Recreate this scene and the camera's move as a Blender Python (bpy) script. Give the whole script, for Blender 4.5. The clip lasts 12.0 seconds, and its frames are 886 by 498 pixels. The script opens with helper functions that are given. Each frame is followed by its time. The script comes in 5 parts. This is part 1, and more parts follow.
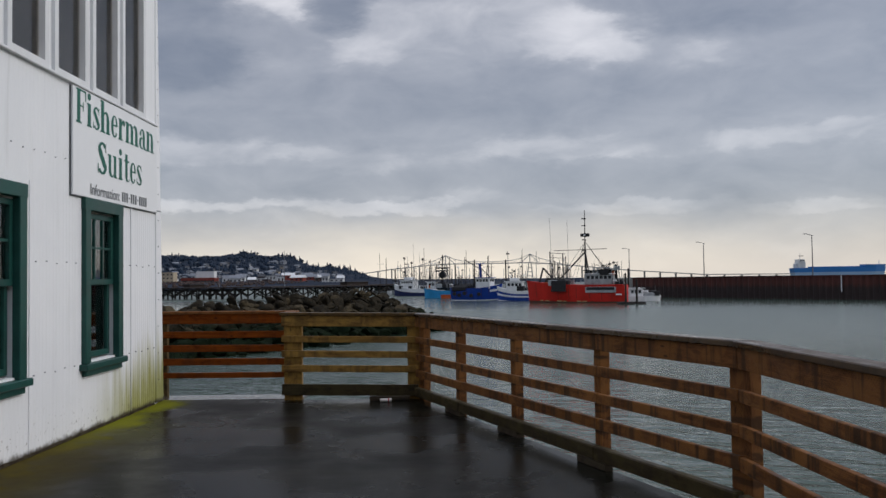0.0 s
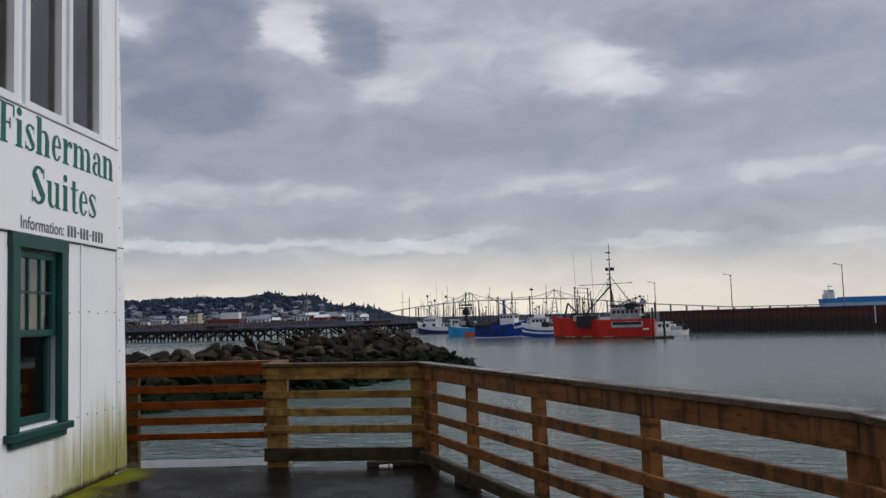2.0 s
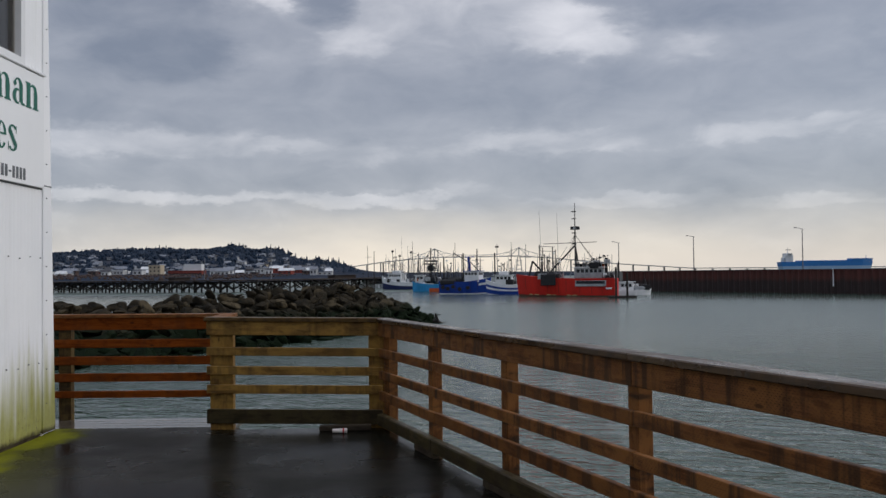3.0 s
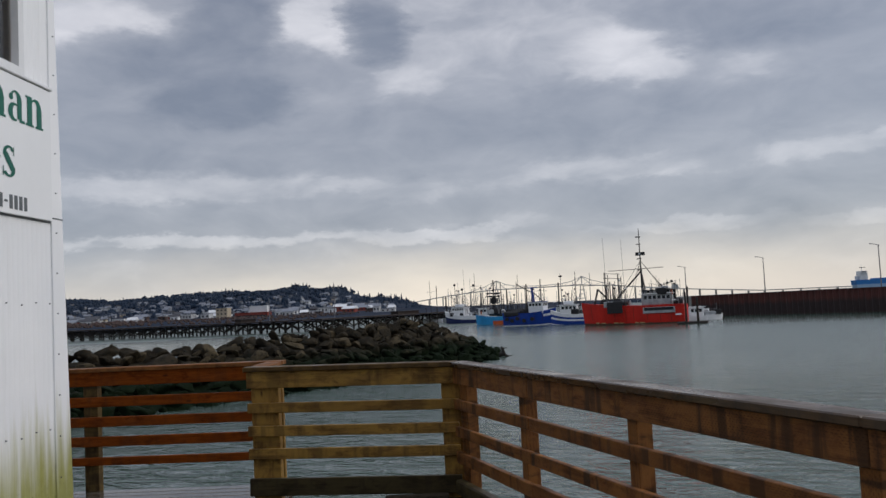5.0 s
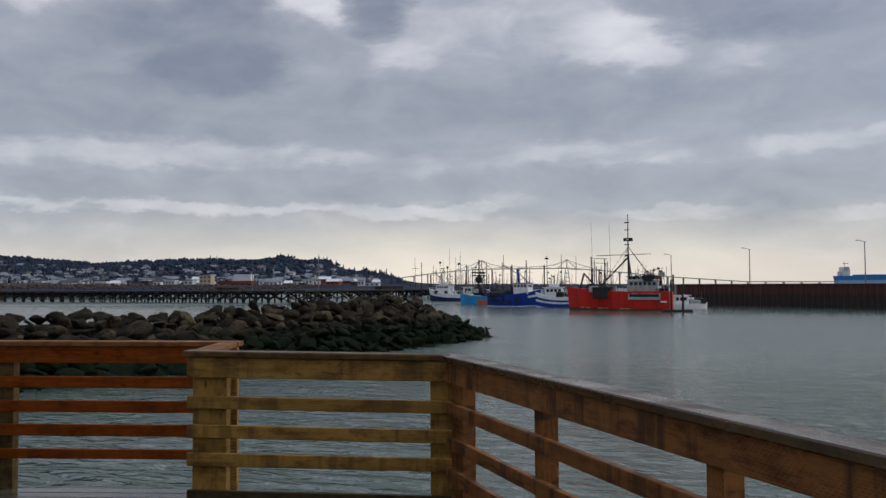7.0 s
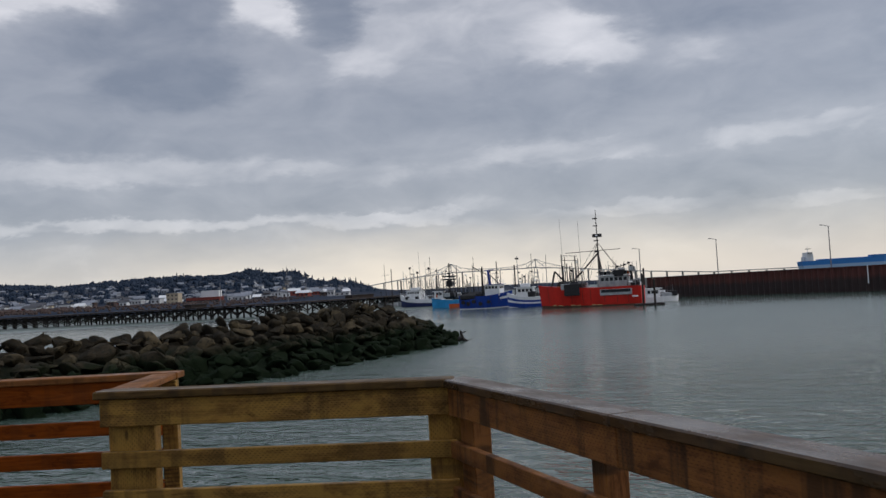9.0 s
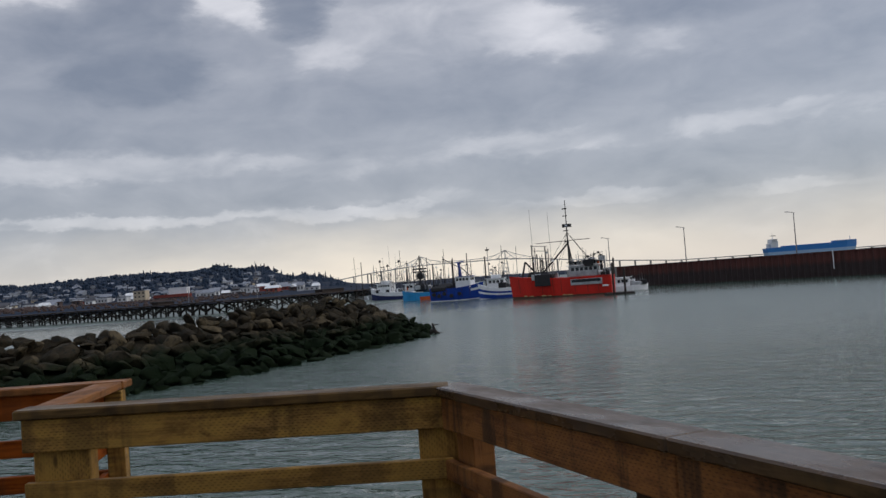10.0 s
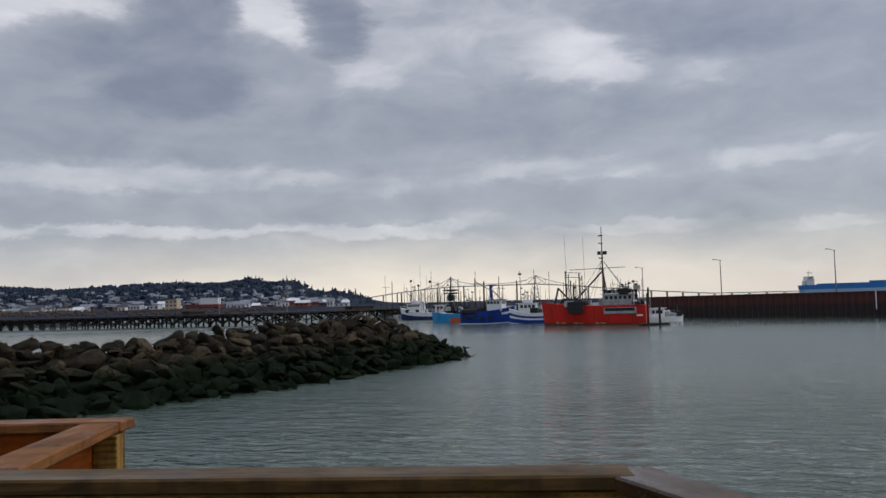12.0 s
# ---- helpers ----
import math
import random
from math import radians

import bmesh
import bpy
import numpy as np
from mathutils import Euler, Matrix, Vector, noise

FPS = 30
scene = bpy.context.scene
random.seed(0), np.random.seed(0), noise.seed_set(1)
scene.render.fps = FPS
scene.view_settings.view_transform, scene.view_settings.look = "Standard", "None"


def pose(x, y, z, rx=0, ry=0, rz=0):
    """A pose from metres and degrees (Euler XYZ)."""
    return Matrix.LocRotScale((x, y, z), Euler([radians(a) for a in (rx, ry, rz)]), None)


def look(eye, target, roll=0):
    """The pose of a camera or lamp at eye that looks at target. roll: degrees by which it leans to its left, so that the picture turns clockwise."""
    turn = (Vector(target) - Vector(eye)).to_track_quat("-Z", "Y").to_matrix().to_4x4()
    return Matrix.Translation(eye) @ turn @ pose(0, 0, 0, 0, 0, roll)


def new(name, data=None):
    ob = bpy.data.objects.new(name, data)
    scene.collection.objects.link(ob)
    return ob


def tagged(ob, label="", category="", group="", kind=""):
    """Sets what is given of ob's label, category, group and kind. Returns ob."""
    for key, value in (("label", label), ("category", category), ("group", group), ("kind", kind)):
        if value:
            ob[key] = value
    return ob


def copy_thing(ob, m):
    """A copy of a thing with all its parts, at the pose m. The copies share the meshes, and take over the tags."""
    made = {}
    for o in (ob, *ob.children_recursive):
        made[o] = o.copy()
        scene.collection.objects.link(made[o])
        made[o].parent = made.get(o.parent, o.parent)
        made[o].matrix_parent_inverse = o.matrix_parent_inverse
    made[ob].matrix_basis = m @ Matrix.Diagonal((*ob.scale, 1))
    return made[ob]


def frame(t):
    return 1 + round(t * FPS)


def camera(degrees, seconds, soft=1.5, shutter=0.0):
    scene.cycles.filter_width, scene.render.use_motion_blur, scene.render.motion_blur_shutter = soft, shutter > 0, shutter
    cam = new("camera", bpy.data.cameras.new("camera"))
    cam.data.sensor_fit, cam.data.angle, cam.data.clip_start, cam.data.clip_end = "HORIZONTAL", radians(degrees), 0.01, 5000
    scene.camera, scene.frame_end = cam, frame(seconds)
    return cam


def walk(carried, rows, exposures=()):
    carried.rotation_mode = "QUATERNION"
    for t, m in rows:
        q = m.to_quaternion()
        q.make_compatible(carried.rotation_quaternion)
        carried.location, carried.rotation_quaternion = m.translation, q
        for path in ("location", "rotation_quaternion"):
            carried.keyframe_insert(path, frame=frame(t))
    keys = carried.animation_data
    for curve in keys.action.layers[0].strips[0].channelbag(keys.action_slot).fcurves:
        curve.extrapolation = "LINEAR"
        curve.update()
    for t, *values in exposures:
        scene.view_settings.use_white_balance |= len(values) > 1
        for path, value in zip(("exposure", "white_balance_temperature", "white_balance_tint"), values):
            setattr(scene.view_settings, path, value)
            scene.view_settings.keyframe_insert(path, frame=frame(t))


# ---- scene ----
cam = camera(54.3, 12.0)
PATH = [
    (0, (0.411, -0.206, 1.494), (0.394, 1.793, 1.564), -0.8),
    (0.5, (0.393, 0.216, 1.536), (0.351, 2.215, 1.553), -1.8),
    (1, (0.442, 0.602, 1.546), (0.361, 2.6, 1.597), -2.6),
    (1.5, (0.465, 0.986, 1.549), (0.39, 2.983, 1.636), -1.4),
    (2, (0.569, 1.393, 1.544), (0.5, 3.386, 1.701), -1.8),
    (2.5, (0.58, 1.794, 1.511), (0.433, 3.787, 1.583), -2.2),
    (3, (0.563, 2.183, 1.516), (0.571, 4.183, 1.57), -0.7),
    (3.2, (0.576, 2.364, 1.502), (0.546, 4.362, 1.597), -3.3),
    (4.8, (0.423, 3.497, 1.546), (0.331, 5.491, 1.674), -3.9),
    (5, (0.381, 3.711, 1.51), (0.251, 5.702, 1.645), -2.9),
    (5.5, (0.327, 4.031, 1.535), (0.208, 6.027, 1.578), -1.8),
    (6, (0.333, 4.421, 1.553), (0.157, 6.408, 1.698), -4.0),
    (6.5, (0.266, 4.794, 1.507), (0.207, 6.787, 1.663), -0.1),
    (6.7, (0.256, 4.922, 1.528), (0.169, 6.917, 1.643), 0.1),
    (8.3, (-0.005, 6.049, 1.51), (-0.104, 8.046, 1.555), -2.2),
    (8.5, (0.039, 6.197, 1.511), (-0.062, 8.193, 1.586), -4.8),
    (9, (0.027, 6.498, 1.507), (0.0, 8.495, 1.598), -3.3),
    (9.5, (-0.027, 6.839, 1.519), (0.033, 8.836, 1.603), -1.9),
    (10, (-0.066, 7.161, 1.503), (-0.024, 9.16, 1.572), -4.3),
    (10.5, (-0.215, 7.527, 1.499), (-0.296, 9.524, 1.576), -3.8),
    (11, (-0.329, 7.866, 1.497), (-0.498, 9.859, 1.521), -4.6),
    (11.2, (-0.308, 7.98, 1.498), (-0.622, 9.954, 1.557), -7.4),
    (11.5, (-0.358, 8.238, 1.512), (-0.601, 10.223, 1.535), -7.5),
    (12, (-0.434, 8.522, 1.505), (-0.461, 10.518, 1.628), -1.7),
]
walk(cam, [(t, look(eye, target, roll)) for t, eye, target, roll in PATH])


# ---- world and sun ----
WATER = -3.3


class Nodes:
    """Short-hand for a node tree: every call adds a node and returns its main output."""

    def __init__(self, tree):
        self.tree = tree

    def add(self, kind, inputs=None, out=0):
        node = self.tree.nodes.new(kind)
        for key, value in (inputs or {}).items():
            if isinstance(value, bpy.types.NodeSocket):
                self.tree.links.new(value, node.inputs[key])
            else:
                node.inputs[key].default_value = value
        return node.outputs[out] if len(node.outputs) else None

    def math(self, op, a, b=0.0, c=0.0, clamp=False):
        result = self.add("ShaderNodeMath", {0: a, 1: b, 2: c})
        result.node.operation, result.node.use_clamp = op, clamp
        return result

    def vec(self, x, y, z):
        return self.add("ShaderNodeCombineXYZ", {0: x, 1: y, 2: z})

    def step(self, v, lo, hi, a=0.0, b=1.0):
        if lo > hi:
            lo, hi, a, b = hi, lo, b, a
        result = self.add("ShaderNodeMapRange", {0: v, 1: lo, 2: hi, 3: a, 4: b})
        result.node.interpolation_type = "SMOOTHSTEP"
        return result

    def mix(self, f, a, b, kind="MIX"):
        node = self.tree.nodes.new("ShaderNodeMix")
        node.data_type, node.blend_type = "RGBA", kind
        for key, value in ((0, f), (6, a), (7, b)):
            if isinstance(value, bpy.types.NodeSocket):
                self.tree.links.new(value, node.inputs[key])
            else:
                node.inputs[key].default_value = value if key == 0 else (*value[:3], 1)
        return node.outputs[2]

    def noise(self, vector, scale, detail=4.0, rough=0.55, distortion=0.0, out=0):
        return self.add("ShaderNodeTexNoise", {"Vector": vector, "Scale": scale, "Detail": detail, "Roughness": rough,
                                               "Distortion": distortion}, out=out)

    def blob(self, az, el, a, e, ra, re, amount):
        """A soft patch at azimuth a and elevation e, in degrees."""
        u = self.math("MULTIPLY", self.math("SUBTRACT", az, a), 1 / ra)
        v = self.math("MULTIPLY", self.math("SUBTRACT", el, e), 1 / re)
        d = self.math("ADD", self.math("MULTIPLY", u, u), self.math("MULTIPLY", v, v))
        return self.math("MULTIPLY", self.math("POWER", 2.718, self.math("MULTIPLY", d, -1.0)), amount)

    def patch(self, az, el, a, e, ra, re, dense, edge):
        """A cloud mass with a firmer edge."""
        u = self.math("MULTIPLY", self.math("SUBTRACT", az, a), 1 / ra)
        v = self.math("MULTIPLY", self.math("SUBTRACT", el, e), 1 / re)
        d = self.math("ADD", self.math("MULTIPLY", u, u), self.math("MULTIPLY", v, v))
        return self.step(d, 0.15, edge, dense, 0.0)


world = bpy.data.worlds.new("overcast_sky")
scene.world = world
world.use_nodes = True
world.node_tree.nodes.clear()
w = Nodes(world.node_tree)
way = w.add("ShaderNodeTexCoord", out=0)
sep = world.node_tree.nodes.new("ShaderNodeSeparateXYZ")
world.node_tree.links.new(way, sep.inputs[0])
deg = 180 / math.pi
az0 = w.math("MULTIPLY", w.math("ARCTAN2", sep.outputs[0], sep.outputs[1]), deg)
el0 = w.math("MULTIPLY", w.math("ARCSINE", sep.outputs[2]), deg)
flat = w.vec(w.math("MULTIPLY", az0, 0.09), w.math("MULTIPLY", el0, 0.22), 0.0)
warp = world.node_tree.nodes.new("ShaderNodeSeparateColor")
world.node_tree.links.new(w.noise(flat, 1.3, 4.0, 0.5, out=1), warp.inputs[0])
az = w.math("MULTIPLY_ADD", w.math("SUBTRACT", warp.outputs[0], 0.5), 7.0, az0)
el = w.math("MULTIPLY_ADD", w.math("SUBTRACT", warp.outputs[1], 0.5), 3.4, el0)
rim = world.node_tree.nodes.new("ShaderNodeSeparateColor")
world.node_tree.links.new(w.noise(flat, 3.2, 5.0, 0.6, out=1), rim.inputs[0])
azb = w.math("MULTIPLY_ADD", w.math("SUBTRACT", rim.outputs[0], 0.5), 4.4, az0)
elb = w.math("MULTIPLY_ADD", w.math("SUBTRACT", rim.outputs[1], 0.5), 2.3, el0)
streak = w.noise(w.vec(w.math("MULTIPLY", az, 0.05), w.math("MULTIPLY", el, 0.30), 3.0), 1.0, 3.5, 0.5)
tuft = w.noise(w.vec(w.math("MULTIPLY", az0, 0.20), w.math("MULTIPLY", el0, 0.42), 9.0), 1.0, 5.0, 0.55, 0.4)
value = w.math("MULTIPLY_ADD", w.math("SUBTRACT", streak, 0.5), 0.4, 0.44)
# cloud masses: azimuth, elevation, half width, half height, tone, density
high = [(-26.0, 17.9, 4.5, 2.3, 0.85, 0.9), (-12.0, 17.7, 2.8, 2.8, 0.88, 0.95), (0.5, 17.2, 9.7, 3.0, 0.62, 0.8), (9.6, 15.4, 4.0, 1.9, 0.84, 0.9),
        (18.3, 14.2, 3.9, 1.2, 0.62, 0.8), (-5.7, 14.5, 2.2, 1.5, 0.8, 0.7), (-24.2, 11.3, 13.0, 2.8, 0.27, 0.85), (-14.0, 9.9, 9.7, 1.3, 0.28, 0.8),
        (-4.3, 11.7, 7.5, 2.1, 0.29, 0.8), (5.1, 12.0, 8.6, 1.9, 0.25, 0.85), (16.0, 11.3, 9.7, 1.5, 0.27, 0.8), (25.5, 13.7, 6.5, 3.6, 0.24, 0.85),
        (-23.8, 16.1, 4.1, 1.7, 0.24, 0.85)]
low = [(-17.0, 18.9, 3.0, 2.6, 0.08, 0.95), (-17.8, 15.8, 6.4, 2.3, 0.11, 0.9), (-17.8, 13.9, 4.5, 1.7, 0.03, 0.9), (-7.5, 18.2, 2.3, 1.9, 0.06, 1.0),
       (17.8, 16.9, 6.0, 2.0, 0.15, 0.95), (11.1, 18.2, 2.4, 1.3, 0.25, 0.8), (-11.3, 15.6, 3.0, 1.1, 0.3, 0.7)]
bars = [(-21.6, 8.3, 11.2, 0.8, 0.66, 0.8), (6.8, 8.5, 5.2, 0.8, 0.66, 0.8), (23.2, 8.6, 6.7, 0.6, 0.64, 0.8), (-3.7, 7.8, 7.5, 0.6, 0.6, 0.6),
        (9.3, 6.7, 12.0, 0.9, 0.33, 0.7), (21.5, 6.2, 8.2, 1.3, 0.32, 0.7), (-18.3, 6.4, 19.5, 0.7, 0.38, 0.6), (-10.6, 7.5, 1.5, 0.6, 0.34, 0.6),
        (-21.4, 5.1, 11.2, 0.36, 0.76, 0.85), (-4.6, 4.9, 4.5, 0.36, 0.8, 0.8), (11.8, 4.5, 5.2, 0.4, 0.7, 0.6), (22.9, 4.1, 4.5, 0.3, 0.66, 0.5),
        (-25.4, 5.0, 0.9, 0.3, 0.5, 0.8)]
for a, e, ra, re, tone, dense in high + low + bars:
    mask = w.patch(azb, elb, a, e, ra, re, dense, 2.3 if e < 10 else 1.9)
    value = w.math("MULTIPLY_ADD", w.math("SUBTRACT", tone, value), mask, value)
value = w.math("MULTIPLY_ADD", w.math("SUBTRACT", tuft, 0.5), 0.66, value)
ramp = world.node_tree.nodes.new("ShaderNodeValToRGB")
world.node_tree.links.new(value, ramp.inputs[0])
ramp.color_ramp.elements[0].position, ramp.color_ramp.elements[0].color = 0.0, (0.185, 0.205, 0.262, 1)
ramp.color_ramp.elements[1].position, ramp.color_ramp.elements[1].color = 1.0, (0.72, 0.71, 0.745, 1)
middle = ramp.color_ramp.elements.new(0.5)
middle.color = (0.350, 0.362, 0.412, 1)
# the sky clears to a pale warm rim low over the water
glow = w.math("MULTIPLY", w.step(el, 0.2, 5.2, 0.95, 0.0), w.math("MULTIPLY_ADD", w.blob(az, 0.0, -3, 0, 19, 1, 1.0), 0.5, 0.5))
cloud = w.mix(glow, ramp.outputs[0], (0.88, 0.79, 0.68))
sky = w.add("ShaderNodeTexSky")
sky.node.sky_type, sky.node.sun_disc = "NISHITA", False
sky.node.sun_elevation, sky.node.sun_rotation = radians(30), radians(80)
both = w.mix(0.02, cloud, sky)
zenith = w.step(el0, 20.0, 62.0, 1.0, 2.3)
bright = w.mix(1.0, both, w.vec(zenith, zenith, zenith), "MULTIPLY")
back = w.add("ShaderNodeBackground", {"Color": bright, "Strength": 1.0})
w.add("ShaderNodeOutputWorld", {0: back})

sun = new("sun", bpy.data.lights.new("sun", "SUN"))
sun.data.energy, sun.data.angle, sun.data.color = 1.15, radians(40), (1.0, 0.97, 0.93)
sun.matrix_world = look((80, 14, 48), (0, 0, 0))


# ---- materials ----
def material(name):
    m = bpy.data.materials.new(name)
    m.use_nodes = True
    m.node_tree.nodes.clear()
    return m, Nodes(m.node_tree)


def finish(m, n, color, rough, height=None, strength=0.4, distance=0.01, metal=0.0, **more):
    inputs = {"Base Color": color if isinstance(color, bpy.types.NodeSocket) else (*color[:3], 1), "Roughness": rough, "Metallic": metal}
    if height is not None:
        inputs["Normal"] = n.add("ShaderNodeBump", {"Height": height, "Strength": strength, "Distance": distance})
    inputs.update(more)
    n.add("ShaderNodeOutputMaterial", {0: n.add("ShaderNodeBsdfPrincipled", inputs)})
    return m


def paint(name, c, spread=0.25, scale=3.0, rough=0.5, bump=0.2, metal=0.0, stretch=(1, 1, 1), world_space=False):
    """A coloured surface with stains and fine grain."""
    m, n = material(name)
    at = n.add("ShaderNodeNewGeometry", out=0) if world_space else n.add("ShaderNodeTexCoord", out=3)
    at = n.add("ShaderNodeMapping", {0: at, 3: stretch})
    big, fine = n.noise(at, scale, 4), n.noise(at, scale * 9, 5, 0.65)
    chance = n.add("ShaderNodeObjectInfo", out=5)
    v = n.math("ADD", n.math("MULTIPLY", n.math("SUBTRACT", big, 0.5), 2.0), n.math("MULTIPLY", n.math("SUBTRACT", fine, 0.5), 1.0))
    v = n.math("ADD", v, n.math("MULTIPLY", n.math("SUBTRACT", chance, 0.5), 0.5))
    dark, light = [x * (1 - spread) for x in c], [min(1, x * (1 + spread)) for x in c]
    color = n.mix(n.step(v, -0.8, 0.8), dark, light)
    return finish(m, n, color, n.step(big, 0.2, 0.8, rough * 0.8, min(1, rough * 1.2)), fine, bump, 0.006, metal, **{"Specular IOR Level": 0.25})


def wood(name, c, wet=0.35, stain=0.5, shine=0.10, slits=0.55):
    """A weathered board, its grain along its own x axis."""
    m, n = material(name)
    at = n.add("ShaderNodeTexCoord", out=3)
    chance = n.add("ShaderNodeObjectInfo", out=5)
    moved = n.add("ShaderNodeVectorMath", {0: at, 1: n.vec(n.math("MULTIPLY", chance, 37.0), n.math("MULTIPLY", chance, 11.0), 0.0)})
    grain = n.noise(n.add("ShaderNodeMapping", {0: moved, 3: (1.4, 22, 22)}), 2.0, 6, 0.65, 1.2)
    fibre = n.noise(n.add("ShaderNodeMapping", {0: moved, 3: (6, 160, 160)}), 1.0, 3, 0.6)
    patch = n.noise(n.add("ShaderNodeMapping", {0: moved, 3: (2.2, 5, 5)}), 1.0, 5, 0.6)
    drip = n.noise(n.add("ShaderNodeMapping", {0: moved, 3: (9, 3, 0.8)}), 1.0, 4, 0.6)
    # rows of small slits from the pressure treatment
    axis = n.tree.nodes.new("ShaderNodeSeparateXYZ")
    n.tree.links.new(at, axis.inputs[0])
    row = n.math("DIVIDE", axis.outputs[2], 0.0105)
    along = n.math("MULTIPLY_ADD", n.math("FLOOR", row), 0.43, n.math("DIVIDE", axis.outputs[0], 0.024))
    slit = n.math("MULTIPLY", n.math("LESS_THAN", n.math("FRACT", along), 0.45), n.math("LESS_THAN", n.math("FRACT", row), 0.30))
    slit = n.math("MULTIPLY", slit, n.step(patch, 0.38, 0.6, 0.15, 1.0))
    knot = n.step(n.add("ShaderNodeTexVoronoi", {"Vector": n.add("ShaderNodeMapping", {0: moved, 3: (3.1, 9, 9)}), "Scale": 1.0}, out=0), 0.05, 0.12, 1.0, 0.0)
    tone = n.mix(n.step(grain, 0.3, 0.7), [x * 0.55 for x in c], [min(1, x * 1.35) for x in c])
    grey = n.mix(0.5, c, (0.17, 0.14, 0.085))
    tone = n.mix(n.step(patch, 0.5, 0.72, 0.0, 0.22), tone, grey)
    worn = n.noise(n.add("ShaderNodeMapping", {0: moved, 3: (4.5, 9, 9)}), 1.0, 6, 0.7, 0.5)
    tone = n.mix(n.step(worn, 0.44, 0.58, 0.0, 0.8 if slits else 0.3), tone, (min(1, c[0] * 1.5), min(1, c[1] * 1.6), c[2] * 1.4))
    tone = n.mix(n.step(worn, 0.46, 0.34, 0.0, 0.75), tone, [x * 0.35 for x in c])
    tone = n.mix(n.math("MULTIPLY", n.step(drip, 0.49, 0.62), stain), tone, (0.028, 0.02, 0.014))
    tone = n.mix(n.math("MULTIPLY_ADD", chance, 0.35, 0.0), tone, [x * 0.6 for x in c])
    tone = n.mix(n.math("MAXIMUM", n.math("MULTIPLY", slit, slits), n.math("MULTIPLY", knot, 0.7)), tone, (0.018, 0.012, 0.008))
    height = n.math("ADD", n.math("MULTIPLY", grain, 0.6), n.math("ADD", n.math("MULTIPLY", fibre, 0.25), n.math("MULTIPLY", slit, -0.6 * slits)))
    return finish(m, n, tone, n.step(patch, 0.3, 0.7, wet, wet + (0.35 if shine < 0.44 else 0.10)), height, 0.45 if shine < 0.25 else 0.15, 0.006, **{"Specular IOR Level": shine})


WETCAP = wood("soaked_top_board", (0.066, 0.037, 0.018), 0.16, 0.5, 0.30, 0.0)
WETBROWN = wood("soaked_brown_board", (0.082, 0.048, 0.018), 0.28, 0.45, 0.09, 0.0)
WETORANGE = wood("soaked_orange_board", (0.20, 0.080, 0.026), 0.34, 0.35, 0.09, 0.0)
BROWN = wood("brown_wood", (0.235, 0.128, 0.034), 0.4, 0.45)
REDDISH = wood("reddish_wood", (0.168, 0.068, 0.024), 0.38, 0.8)
ORANGE = wood("orange_stained_wood", (0.20, 0.046, 0.006), 0.5, 0.25, 0.05, 0.0)
GREYWOOD = wood("wet_grey_wood", (0.046, 0.034, 0.016), 0.35, 0.5)
WETPLANK = wood("rain_wet_planks", (0.10, 0.08, 0.06), 0.08, 0.4, 0.6, 0.0)
POSTBROWN = wood("dark_brown_post", (0.095, 0.060, 0.024), 0.45, 0.5)
DARKWOOD = wood("dark_wood", (0.05, 0.038, 0.028), 0.5, 0.5)
WHITE = paint("white_paint", (0.74, 0.75, 0.76), 0.08, 1.5, 0.5, 0.1)
GREEN = paint("dark_green_paint", (0.012, 0.062, 0.052), 0.25, 4, 0.38, 0.15)
SIGNWHITE = paint("sign_white", (0.80, 0.81, 0.82), 0.03, 1.0, 0.4, 0.03)
SIGNGREEN = paint("sign_green", (0.012, 0.12, 0.085), 0.12, 3, 0.45, 0.05)
SIGNGREY = paint("sign_grey", (0.12, 0.13, 0.14), 0.1, 3, 0.5, 0.05)
STEEL = paint("grey_steel", (0.18, 0.18, 0.19), 0.3, 2, 0.5, 0.2, 0.4)
BLACK = paint("black_gear", (0.022, 0.022, 0.024), 0.35, 2, 0.6, 0.2)
BOATRED = paint("red_hull_paint", (0.50, 0.022, 0.014), 0.25, 0.6, 0.45, 0.15, 0, (1, 1, 0.3))
BOATBLUE = paint("blue_hull_paint", (0.008, 0.042, 0.26), 0.25, 0.6, 0.4, 0.15)
BOATTEAL = paint("light_blue_hull_paint", (0.03, 0.27, 0.56), 0.2, 0.8, 0.45, 0.15)
BOATORANGE = paint("orange_float_paint", (0.52, 0.10, 0.03), 0.25, 0.8, 0.5, 0.15)
BOATWHITE = paint("white_boat_paint", (0.72, 0.73, 0.74), 0.12, 0.8, 0.45, 0.1)
BOATGREY = paint("grey_boat_paint", (0.33, 0.35, 0.36), 0.35, 1.2, 0.5, 0.2)
RUST = paint("rusty_antifouling", (0.075, 0.035, 0.024), 0.45, 1.6, 0.8, 0.3)
SCRAPE = paint("scraped_tan_paint", (0.42, 0.33, 0.16), 0.4, 2, 0.7, 0.2)
PILE = paint("tarred_pile", (0.030, 0.026, 0.023), 0.4, 1.2, 0.8, 0.5)
PIERDECK = paint("weathered_pier_planks", (0.034, 0.025, 0.021), 0.3, 0.4, 0.8, 0.3)
SHIPBLUE = paint("ship_blue", (0.026, 0.15, 0.40), 0.12, 0.05, 0.5, 0.05)
SHIPPALE = paint("ship_pale_hull", (0.24, 0.36, 0.50), 0.08, 0.05, 0.5, 0.05)
FARSTEEL = paint("bridge_steel", (0.30, 0.31, 0.325), 0.1, 0.02, 0.7, 0.05)
CONCRETE = paint("bridge_concrete", (0.22, 0.22, 0.21), 0.1, 0.05, 0.8, 0.1)
